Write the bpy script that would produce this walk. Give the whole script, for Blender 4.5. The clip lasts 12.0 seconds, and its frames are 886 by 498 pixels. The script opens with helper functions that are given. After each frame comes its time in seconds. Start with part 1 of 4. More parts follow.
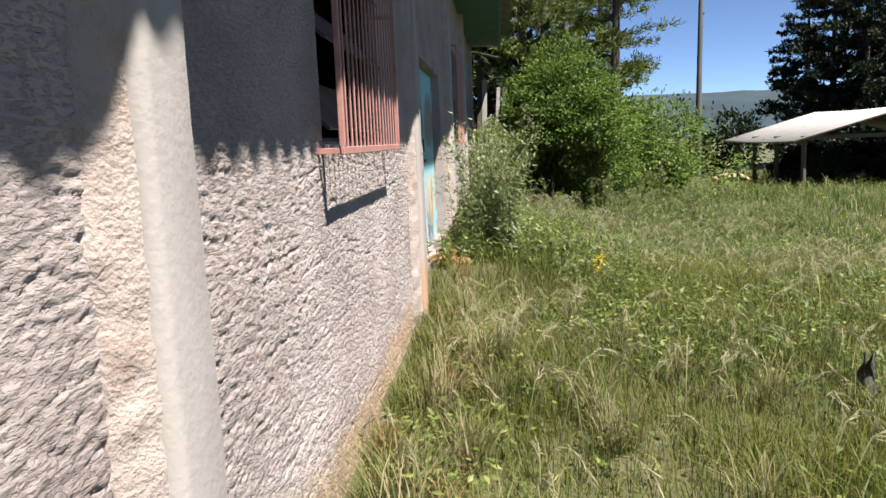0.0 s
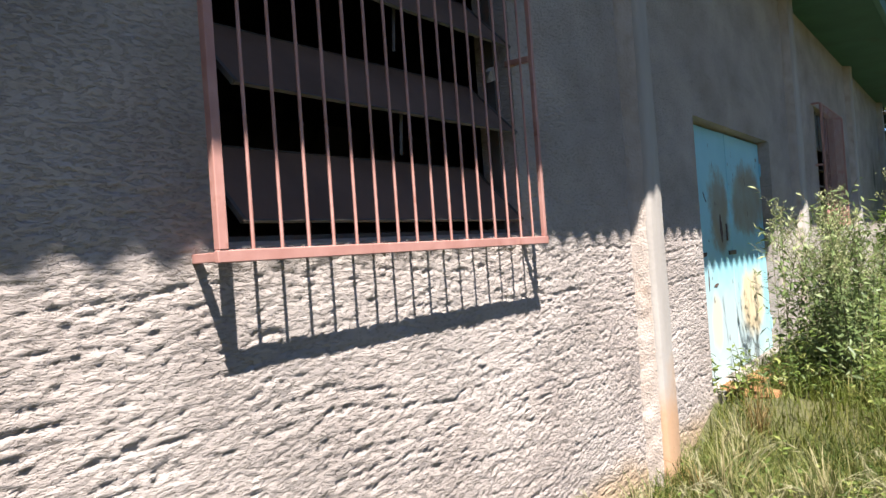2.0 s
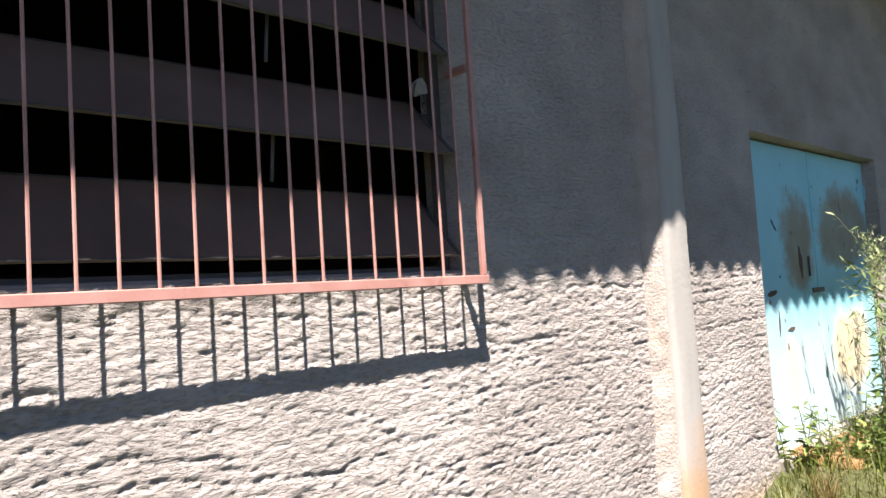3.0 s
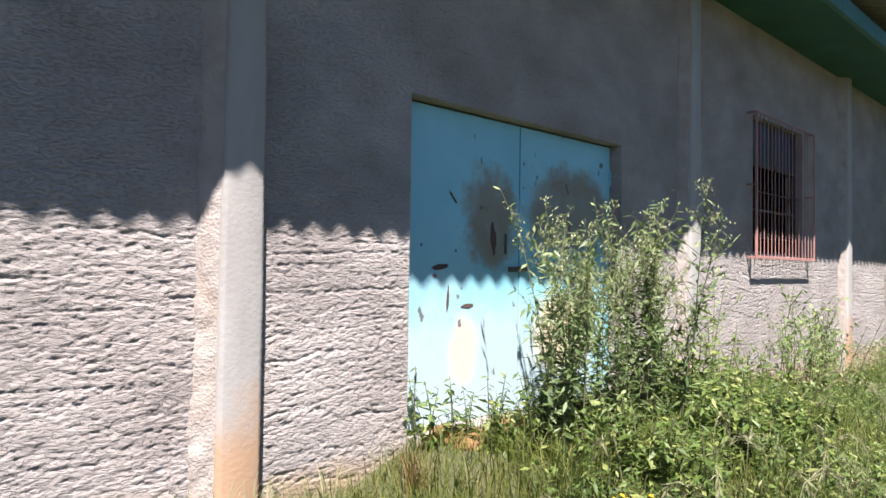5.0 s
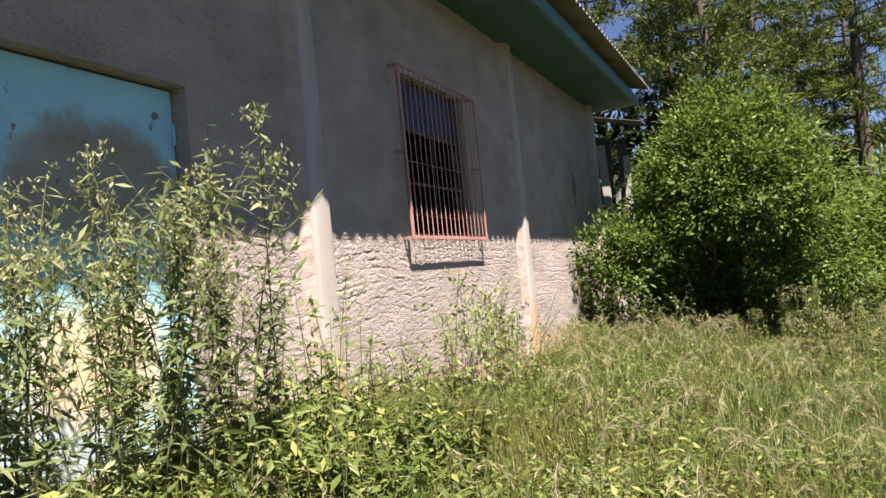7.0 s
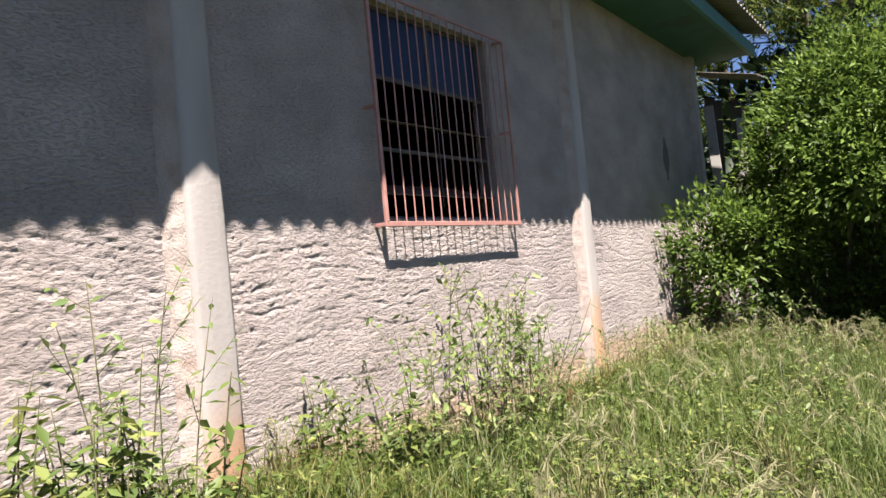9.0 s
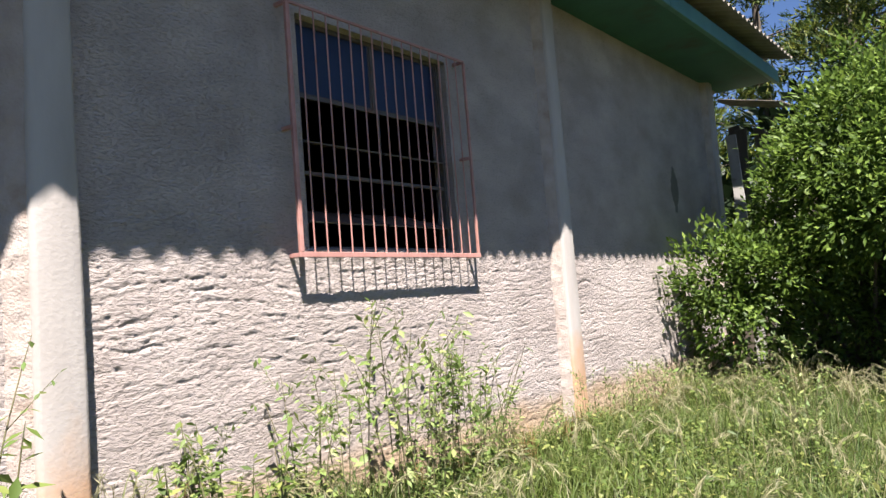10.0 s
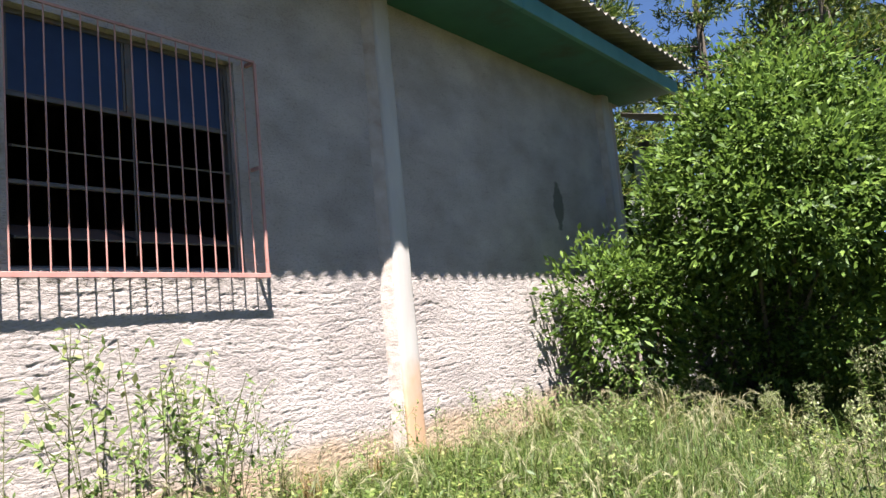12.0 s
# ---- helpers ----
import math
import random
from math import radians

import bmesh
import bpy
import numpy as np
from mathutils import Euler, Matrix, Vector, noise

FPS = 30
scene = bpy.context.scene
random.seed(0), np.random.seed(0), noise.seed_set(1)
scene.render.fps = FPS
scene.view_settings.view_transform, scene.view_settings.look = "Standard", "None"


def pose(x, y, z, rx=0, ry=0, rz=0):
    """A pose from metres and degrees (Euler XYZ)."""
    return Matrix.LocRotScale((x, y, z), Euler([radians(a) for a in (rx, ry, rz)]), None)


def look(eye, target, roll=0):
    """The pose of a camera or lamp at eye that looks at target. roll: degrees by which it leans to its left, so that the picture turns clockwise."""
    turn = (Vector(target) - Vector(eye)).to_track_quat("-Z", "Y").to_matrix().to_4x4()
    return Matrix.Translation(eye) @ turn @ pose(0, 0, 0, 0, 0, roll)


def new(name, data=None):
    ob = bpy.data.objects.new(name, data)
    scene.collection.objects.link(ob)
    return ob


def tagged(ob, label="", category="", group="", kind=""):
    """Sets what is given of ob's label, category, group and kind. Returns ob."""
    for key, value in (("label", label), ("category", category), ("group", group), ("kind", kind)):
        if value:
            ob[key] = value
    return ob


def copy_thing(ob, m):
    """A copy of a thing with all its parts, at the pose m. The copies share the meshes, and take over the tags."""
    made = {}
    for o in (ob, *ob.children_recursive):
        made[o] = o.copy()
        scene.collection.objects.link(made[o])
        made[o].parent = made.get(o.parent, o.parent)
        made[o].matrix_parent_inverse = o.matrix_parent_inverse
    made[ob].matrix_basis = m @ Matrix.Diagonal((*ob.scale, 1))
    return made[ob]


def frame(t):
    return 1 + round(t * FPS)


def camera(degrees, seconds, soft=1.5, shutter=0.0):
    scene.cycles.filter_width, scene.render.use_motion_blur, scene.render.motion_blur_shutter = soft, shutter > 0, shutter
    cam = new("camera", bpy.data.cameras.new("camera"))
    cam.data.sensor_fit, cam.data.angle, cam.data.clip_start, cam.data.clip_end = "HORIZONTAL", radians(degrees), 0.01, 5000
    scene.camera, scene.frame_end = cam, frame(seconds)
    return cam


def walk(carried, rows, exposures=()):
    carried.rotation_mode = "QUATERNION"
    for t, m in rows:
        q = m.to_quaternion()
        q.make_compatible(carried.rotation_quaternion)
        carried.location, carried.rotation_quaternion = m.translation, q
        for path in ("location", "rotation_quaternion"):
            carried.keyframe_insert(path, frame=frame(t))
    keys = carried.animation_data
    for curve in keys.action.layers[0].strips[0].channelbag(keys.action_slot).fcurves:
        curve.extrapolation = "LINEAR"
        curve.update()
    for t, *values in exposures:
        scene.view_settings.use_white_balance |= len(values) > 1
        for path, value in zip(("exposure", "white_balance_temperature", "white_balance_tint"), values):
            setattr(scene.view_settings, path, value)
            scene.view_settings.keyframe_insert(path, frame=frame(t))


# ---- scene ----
cam = camera(61.5, 12.0)
PATH = [
    (0, (0.729, -1.579, 1.519), (0.572, 0.395, 1.234), -2.4),
    (0.5, (0.986, -1.115, 1.408), (0.651, 0.832, 1.099), 0.7),
    (1, (1.196, -0.632, 1.411), (0.577, 1.269, 1.355), -3.7),
    (1.5, (1.378, -0.171, 1.446), (0.546, 1.648, 1.481), -4.8),
    (2, (1.622, 0.234, 1.461), (0.45, 1.853, 1.481), -4.2),
    (2.5, (1.776, 0.708, 1.439), (0.435, 2.186, 1.573), -3.3),
    (2.7, (1.856, 0.874, 1.454), (0.438, 2.279, 1.58), -4.9),
    (4.5, (2.705, 2.297, 1.452), (1.17, 3.568, 1.62), 2.1),
    (5, (3.154, 2.654, 1.302), (1.763, 4.09, 1.36), 0.8),
    (5.5, (3.16, 3.228, 1.3), (2.032, 4.878, 1.341), 0.0),
    (6, (3.058, 3.747, 1.277), (2.103, 5.504, 1.27), -2.3),
    (6.5, (3.086, 4.15, 1.183), (2.236, 5.96, 1.173), -0.8),
    (7, (2.954, 4.72, 1.115), (2.138, 6.544, 1.192), -5.7),
    (8.8, (3.018, 6.585, 1.156), (1.929, 8.262, 1.191), -6.7),
    (9, (3.029, 6.768, 1.174), (1.911, 8.426, 1.226), -5.6),
    (9.5, (3.222, 7.205, 1.167), (2.024, 8.804, 1.236), -4.0),
    (10, (3.414, 7.597, 1.136), (2.188, 9.17, 1.284), -4.5),
    (10.5, (3.542, 7.931, 1.124), (2.333, 9.517, 1.274), -5.3),
    (11, (3.753, 8.301, 1.114), (2.514, 9.87, 1.166), -4.9),
    (11.5, (3.896, 8.636, 1.077), (2.689, 10.223, 1.243), -4.5),
    (12, (4.149, 8.916, 1.002), (2.958, 10.508, 1.219), -5.3),
]
walk(cam, [(t, look(eye, target, roll)) for t, eye, target, roll in PATH],
     exposures=[(0.0, 1.8, 6550, 11), (1.0, 1.75, 6500, 10), (1.5, 1.9, 6500, 10), (2.5, 2.2, 6500, 10), (4.5, 2.27, 6300, 10), (5.0, 2.0, 6150, 12), (5.5, 1.9, 6250, 12), (6.0, 1.9, 6700, 13), (7.0, 2.03, 7100, 17), (8.8, 2.05, 6700, 15), (9.5, 2.15, 6550, 14), (11.5, 2.28, 6350, 11), (12.0, 2.42, 6300, 11)])

# ---- world, sun ----
SUN_WAY = Vector((-0.39, 0.33, -1.0)).normalized()
world = bpy.data.worlds.new("sky")
scene.world = world
world.use_nodes = True
sky = world.node_tree.nodes.new("ShaderNodeTexSky")
sky.sky_type = 'NISHITA'
sky.sun_disc = False
sky.sun_elevation = math.asin(-SUN_WAY.z)
sky.sun_rotation = math.atan2(-SUN_WAY.x, -SUN_WAY.y)
sky.altitude = 2500
sky.air_density, sky.dust_density, sky.ozone_density = 0.55, 0.0, 4.0
world.node_tree.links.new(sky.outputs[0], world.node_tree.nodes["Background"].inputs[0])
world.node_tree.nodes["Background"].inputs[1].default_value = 0.05
sun = new("sun", bpy.data.lights.new("sun", 'SUN'))
sun.data.energy, sun.data.angle, sun.data.color = 5.0, radians(0.53), (1.0, 0.955, 0.88)
sun.matrix_world = look((20, -20, 40), Vector((20, -20, 40)) + SUN_WAY)

# ---- materials ----
def material(name):
    m = bpy.data.materials.new(name)
    m.use_nodes = True
    nt = m.node_tree
    return m, nt, nt.nodes["Principled BSDF"]


def node(nt, kind, **values):
    n = nt.nodes.new(kind)
    for k, v in values.items():
        n.inputs[k.replace("_", " ")].default_value = v
    return n


def noise_tex(nt, scale, detail=4.0, stretch=None, rough=0.55):
    co = nt.nodes.new("ShaderNodeTexCoord")
    n = node(nt, "ShaderNodeTexNoise", Scale=scale, Detail=detail, Roughness=rough)
    if stretch:
        mp = nt.nodes.new("ShaderNodeMapping")
        mp.inputs["Scale"].default_value = stretch
        nt.links.new(co.outputs["Object"], mp.inputs[0])
        nt.links.new(mp.outputs[0], n.inputs["Vector"])
    else:
        nt.links.new(co.outputs["Object"], n.inputs["Vector"])
    return n.outputs["Fac"]


def ramp(nt, fac, stops):
    r = nt.nodes.new("ShaderNodeValToRGB")
    els = r.color_ramp.elements
    while len(els) < len(stops):
        els.new(0.5)
    for e, (p, c) in zip(els, stops):
        e.position, e.color = p, (*c, 1)
    nt.links.new(fac, r.inputs[0])
    return r.outputs[0]


def mix(nt, fac, a, b):
    n = nt.nodes.new("ShaderNodeMix")
    n.data_type = 'RGBA'
    for sock, v in ((n.inputs[0], fac), (n.inputs[6], a), (n.inputs[7], b)):
        if isinstance(v, (int, float)):
            sock.default_value = v
        elif isinstance(v, tuple):
            sock.default_value = (*v, 1)
        else:
            nt.links.new(v, sock)
    return n.outputs[2]


def bump(nt, bsdf, height, strength, distance):
    b = node(nt, "ShaderNodeBump", Strength=strength, Distance=distance)
    nt.links.new(height, b.inputs["Height"])
    nt.links.new(b.outputs[0], bsdf.inputs["Normal"])


def gray(v):
    return (v, v, v)


def surface(name, a, b, scale=3.0, rough=0.8, metal=0.0, bump_scale=60.0, bump_m=0.002, stretch=None, dirt=None, dirt_scale=1.2, dirt_from=0.55, dirt_to=0.75):
    m, nt, p = material(name)
    col = ramp(nt, noise_tex(nt, scale, 6, stretch), [(0.3, a), (0.7, b)])
    if dirt:
        mask = ramp(nt, noise_tex(nt, dirt_scale, 8, None, 0.65), [(dirt_from, gray(0)), (dirt_to, gray(1))])
        col = mix(nt, mask, col, dirt)
    nt.links.new(col, p.inputs["Base Color"])
    p.inputs["Roughness"].default_value, p.inputs["Metallic"].default_value = rough, metal
    if bump_m:
        bump(nt, p, noise_tex(nt, bump_scale, 5, stretch), 0.8, bump_m)
    return m


def plaster_material():
    m, nt, p = material("rough_plaster")
    col = ramp(nt, noise_tex(nt, 1.3, 6), [(0.3, (0.290, 0.242, 0.223)), (0.7, (0.372, 0.323, 0.302))])
    # shade inside the bump's pits, put into the colour
    pit_shade = ramp(nt, noise_tex(nt, 1.0, 4, (40, 34, 95), 0.6), [(0.33, gray(0.76)), (0.46, gray(1.0))])
    col = mix(nt, 1.0, col, pit_shade)
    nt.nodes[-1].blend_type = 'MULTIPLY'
    # long dark streaks: shade of the drag marks, painted into the colour
    drag_shade = ramp(nt, noise_tex(nt, 1.0, 6, (1, 5, 30), 0.65), [(0.30, gray(0.82)), (0.42, gray(1.0))])
    col = mix(nt, 1.0, col, drag_shade)
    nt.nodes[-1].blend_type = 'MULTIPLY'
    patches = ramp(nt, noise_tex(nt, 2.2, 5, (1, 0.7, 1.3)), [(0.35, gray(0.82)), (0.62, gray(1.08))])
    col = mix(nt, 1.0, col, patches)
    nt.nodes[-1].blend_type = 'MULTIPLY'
    geo = nt.nodes.new("ShaderNodeTexCoord")
    sep = nt.nodes.new("ShaderNodeSeparateXYZ")
    nt.links.new(geo.outputs["Object"], sep.inputs[0])
    # clay splashed up from the ground, with an uneven upper edge
    add = node(nt, "ShaderNodeMath")
    add.operation = 'MULTIPLY_ADD'
    nt.links.new(noise_tex(nt, 1.6, 5), add.inputs[0])
    add.inputs[1].default_value = -0.36
    nt.links.new(sep.outputs[2], add.inputs[2])
    clay = ramp(nt, add.outputs[0], [(0.0, gray(0.7)), (0.14, gray(0.0))])
    col = mix(nt, clay, col, (0.30, 0.20, 0.11))
    # a mossy streak below the eaves near the far corner
    mp = nt.nodes.new("ShaderNodeMapping")
    mp.inputs["Location"].default_value = (0, -16.85 / 0.22, -2.35 / 0.42)
    mp.inputs["Scale"].default_value = (0, 1 / 0.22, 1 / 0.42)
    nt.links.new(geo.outputs["Object"], mp.inputs[0])
    g = nt.nodes.new("ShaderNodeTexGradient")
    g.gradient_type = 'SPHERICAL'
    nt.links.new(mp.outputs[0], g.inputs[0])
    moss = node(nt, "ShaderNodeMath")
    moss.operation = 'MULTIPLY_ADD'
    nt.links.new(noise_tex(nt, 9, 5), moss.inputs[0])
    moss.inputs[1].default_value = 0.9
    nt.links.new(g.outputs[0], moss.inputs[2])
    col = mix(nt, ramp(nt, moss.outputs[0], [(0.78, gray(0)), (0.92, gray(0.72))]), col, (0.045, 0.05, 0.035))
    nt.links.new(col, p.inputs["Base Color"])
    p.inputs["Roughness"].default_value = 0.95
    # crumbs and torn edges: sharp plateaus, then grit
    torn = ramp(nt, noise_tex(nt, 1.0, 4, (40, 34, 95), 0.6), [(0.40, gray(0)), (0.50, gray(0.75)), (0.70, gray(1.0))])
    grit_height = noise_tex(nt, 210, 5, (1, 0.7, 1.2), 0.7)
    rise = node(nt, "ShaderNodeMath")
    rise.operation = 'MULTIPLY_ADD'
    nt.links.new(grit_height, rise.inputs[0])
    rise.inputs[1].default_value = 0.5
    nt.links.new(torn, rise.inputs[2])
    bump(nt, p, rise.outputs[0], 1.0, 0.0048)
    return m


def post_material():
    m, nt, p = material("smooth_concrete")
    col = ramp(nt, noise_tex(nt, 4, 6, (1, 1, 0.25)), [(0.3, (0.27, 0.243, 0.226)), (0.7, (0.36, 0.33, 0.31))])
    co = nt.nodes.new("ShaderNodeTexCoord")
    sep = nt.nodes.new("ShaderNodeSeparateXYZ")
    nt.links.new(co.outputs["Object"], sep.inputs[0])
    add = node(nt, "ShaderNodeMath")
    add.operation = 'MULTIPLY_ADD'
    nt.links.new(noise_tex(nt, 2.5, 5), add.inputs[0])
    add.inputs[1].default_value = -0.82
    nt.links.new(sep.outputs[2], add.inputs[2])
    clay = ramp(nt, add.outputs[0], [(0.05, gray(0.8)), (0.35, gray(0.0))])
    col = mix(nt, clay, col, (0.36, 0.20, 0.10))
    nt.links.new(col, p.inputs["Base Color"])
    p.inputs["Roughness"].default_value = 0.85
    bump(nt, p, noise_tex(nt, 40, 6), 0.7, 0.003)
    return m


def foliage(name, stops, translucent=0.35, gloss=0.25, patch=None):
    stops = [(p, tuple(c * 0.62 for c in col)) for p, col in stops]
    m, nt, p = material(name)
    geo = nt.nodes.new("ShaderNodeNewGeometry")
    col = ramp(nt, geo.outputs["Random Per Island"], stops)
    if patch:
        col = mix(nt, ramp(nt, noise_tex(nt, 0.5, 3), [(0.42, gray(0)), (0.62, gray(0.6))]), col, patch)
    nt.links.new(col, p.inputs["Base Color"])
    p.inputs["Roughness"].default_value = 0.5
    p.inputs["Specular IOR Level"].default_value = gloss
    tr = nt.nodes.new("ShaderNodeBsdfTranslucent")
    nt.links.new(col, tr.inputs[0])
    mx = nt.nodes.new("ShaderNodeMixShader")
    mx.inputs[0].default_value = translucent
    nt.links.new(p.outputs[0], mx.inputs[1])
    nt.links.new(tr.outputs[0], mx.inputs[2])
    nt.links.new(mx.outputs[0], nt.nodes["Material Output"].inputs[0])
    return m


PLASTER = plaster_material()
CONCRETE = post_material()
SOFFIT = surface("green_soffit_paint", (0.014, 0.075, 0.058), (0.024, 0.105, 0.084), 2.0, 0.7, bump_scale=25, bump_m=0.004, dirt=(0.03, 0.03, 0.016))
FASCIA = surface("teal_fascia_paint", (0.028, 0.115, 0.105), (0.045, 0.15, 0.138), 3.0, 0.6, dirt=(0.07, 0.13, 0.10), bump_m=0.001)
FIBRE = surface("fibre_cement", (0.12, 0.10, 0.08), (0.20, 0.175, 0.145), 4.0, 0.95, dirt=(0.08, 0.075, 0.06), dirt_from=0.4)
FILLET = surface("fillet_mortar", (0.265, 0.215, 0.188), (0.35, 0.295, 0.265), 7.0, 0.95, bump_scale=75, bump_m=0.010, dirt=(0.22, 0.15, 0.11), dirt_scale=3.0)
GRILLE = surface("salmon_iron_paint", (0.30, 0.14, 0.118), (0.39, 0.205, 0.178), 9.0, 0.55, bump_scale=150, bump_m=0.0006, dirt=(0.22, 0.08, 0.05), dirt_scale=14, dirt_from=0.58)
STEEL = surface("window_steel", (0.05, 0.042, 0.038), (0.085, 0.072, 0.065), 8.0, 0.6, dirt=(0.12, 0.05, 0.03), dirt_scale=9, bump_m=0.0005)
SILL = surface("sill_mortar", (0.18, 0.15, 0.13), (0.25, 0.22, 0.20), 6.0, 0.95)
INSIDE = surface("inside_plaster", (0.24, 0.19, 0.17), (0.32, 0.27, 0.25), 1.0, 0.95, bump_m=0.0)
EARTH = surface("dry_earth", (0.05, 0.05, 0.02), (0.085, 0.072, 0.034), 2.5, 1.0, bump_scale=18, bump_m=0.02, dirt=(0.04, 0.052, 0.016), dirt_scale=0.7, dirt_from=0.40)
CLAY = surface("orange_clay", (0.26, 0.12, 0.05), (0.36, 0.19, 0.09), 5, 1.0, bump_scale=22, bump_m=0.02)
BARK = surface("bark", (0.035, 0.027, 0.02), (0.08, 0.062, 0.048), 12, 1.0, stretch=(1, 1, 0.2), bump_scale=30, bump_m=0.02)
POLE = surface("weathered_pole", (0.05, 0.05, 0.05), (0.10, 0.095, 0.09), 6, 0.9, stretch=(1, 1, 0.1))
SHED_ROOF = surface("pale_roof_sheet", (0.26, 0.25, 0.24), (0.34, 0.33, 0.32), 1.2, 0.8, bump_m=0.0, dirt=(0.20, 0.18, 0.16))
DARK_WOOD = surface("dark_wood", (0.05, 0.04, 0.03), (0.10, 0.08, 0.06), 8, 0.9, stretch=(1, 1, 0.2))
PALE_WOOD = surface("bleached_board", (0.28, 0.26, 0.24), (0.38, 0.36, 0.34), 7, 0.9, stretch=(1, 1, 0.15), dirt=(0.18, 0.15, 0.12), dirt_scale=6)
BLACK_CLOTH = surface("dark_rag", (0.025, 0.027, 0.024), (0.06, 0.06, 0.052), 12, 0.9)
SAND = surface("pale_sand", (0.19, 0.14, 0.085), (0.24, 0.19, 0.12), 3, 1.0)


def glass_material(name, tint, rough, opaque):
    m, nt, p = material(name)
    col = ramp(nt, noise_tex(nt, 3.0, 6), [(0.3, tint), (0.7, tuple(c * 1.5 for c in tint))])
    nt.links.new(col, p.inputs["Base Color"])
    p.inputs["Roughness"].default_value = rough
    p.inputs["Transmission Weight"].default_value = 1.0 - opaque
    p.inputs["Specular IOR Level"].default_value = 0.22
    return m


DUSTY_GLASS = glass_material("dusty_glass", (0.125, 0.074, 0.054), 0.7, 0.93)
BLUE_GLASS = glass_material("blue_glass", (0.010, 0.018, 0.045), 0.3, 0.85)


def door_material():
    m, nt, p = material("blue_door_paint")
    col = ramp(nt, noise_tex(nt, 2.0, 6), [(0.3, (0.19, 0.43, 0.51)), (0.7, (0.26, 0.51, 0.58))])
    co = nt.nodes.new("ShaderNodeTexCoord")
    # sun glare painted in as a paler foot; bare primer low on one leaf
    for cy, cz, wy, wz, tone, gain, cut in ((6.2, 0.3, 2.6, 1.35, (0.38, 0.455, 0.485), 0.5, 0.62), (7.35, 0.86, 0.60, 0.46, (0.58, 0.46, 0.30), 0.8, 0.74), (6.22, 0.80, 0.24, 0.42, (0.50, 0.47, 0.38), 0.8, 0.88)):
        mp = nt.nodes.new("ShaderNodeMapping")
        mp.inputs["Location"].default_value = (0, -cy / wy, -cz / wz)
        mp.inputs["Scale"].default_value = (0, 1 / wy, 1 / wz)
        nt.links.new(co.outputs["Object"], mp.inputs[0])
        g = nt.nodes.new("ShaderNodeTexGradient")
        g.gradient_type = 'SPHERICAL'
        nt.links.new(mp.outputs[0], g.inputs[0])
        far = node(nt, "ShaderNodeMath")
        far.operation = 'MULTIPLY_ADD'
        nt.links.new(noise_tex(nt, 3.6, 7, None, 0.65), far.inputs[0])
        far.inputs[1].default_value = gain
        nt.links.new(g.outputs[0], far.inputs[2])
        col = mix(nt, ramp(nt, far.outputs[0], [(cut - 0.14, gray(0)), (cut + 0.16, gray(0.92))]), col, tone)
    # rubbed, rusty areas on the latch side of one leaf and across the other
    spot = None
    for cy, cz, wy, wz in ((6.46, 1.66, 0.40, 0.52), (7.42, 1.76, 0.85, 0.50)):
        mp = nt.nodes.new("ShaderNodeMapping")
        mp.inputs["Location"].default_value = (0, -cy / wy, -cz / wz)
        mp.inputs["Scale"].default_value = (0, 1 / wy, 1 / wz)
        nt.links.new(co.outputs["Object"], mp.inputs[0])
        g = nt.nodes.new("ShaderNodeTexGradient")
        g.gradient_type = 'SPHERICAL'
        nt.links.new(mp.outputs[0], g.inputs[0])
        if spot is None:
            spot = g.outputs[0]
        else:
            top = node(nt, "ShaderNodeMath")
            top.operation = 'MAXIMUM'
            nt.links.new(spot, top.inputs[0])
            nt.links.new(g.outputs[0], top.inputs[1])
            spot = top.outputs[0]
    ad = node(nt, "ShaderNodeMath")
    ad.operation = 'MULTIPLY_ADD'
    nt.links.new(noise_tex(nt, 3.2, 8, None, 0.7), ad.inputs[0])
    ad.inputs[1].default_value = 1.0
    nt.links.new(spot, ad.inputs[2])
    worn = ramp(nt, ad.outputs[0], [(0.74, gray(0)), (0.90, gray(0.7)), (1.0, gray(0.88))])
    worn_col = ramp(nt, noise_tex(nt, 4, 5), [(0.4, (0.20, 0.14, 0.08)), (0.65, (0.22, 0.21, 0.16))])
    col = mix(nt, worn, col, worn_col)
    chips = ramp(nt, noise_tex(nt, 9, 3, (1, 1, 0.6)), [(0.67, gray(0)), (0.70, gray(0.85))])
    col = mix(nt, chips, col, (0.10, 0.07, 0.06))
    nt.links.new(col, p.inputs["Base Color"])
    p.inputs["Roughness"].default_value = 0.55
    bump(nt, p, noise_tex(nt, 7, 5), 0.5, 0.004)
    return m


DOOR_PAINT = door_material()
GRASS = foliage("field_grass", [(0.0, (0.04, 0.075, 0.013)), (0.34, (0.085, 0.125, 0.024)), (0.66, (0.155, 0.185, 0.042)), (0.88, (0.25, 0.235, 0.068)), (1.0, (0.45, 0.38, 0.16))], 0.35, 0.2, (0.085, 0.095, 0.010))
LUSH = foliage("lush_grass", [(0.0, (0.045, 0.085, 0.018)), (0.35, (0.09, 0.15, 0.03)), (0.68, (0.155, 0.21, 0.055)), (0.9, (0.27, 0.28, 0.11)), (1.0, (0.42, 0.38, 0.22))], 0.38, 0.22, (0.075, 0.105, 0.018))
SEED = foliage("pale_seed_heads", [(0.0, (0.30, 0.29, 0.14)), (1.0, (0.50, 0.46, 0.30))], 0.35, 0.2)
DRY = foliage("half_dry_grass", [(0.0, (0.12, 0.16, 0.04)), (0.5, (0.30, 0.27, 0.12)), (1.0, (0.52, 0.44, 0.27))], 0.35, 0.2)
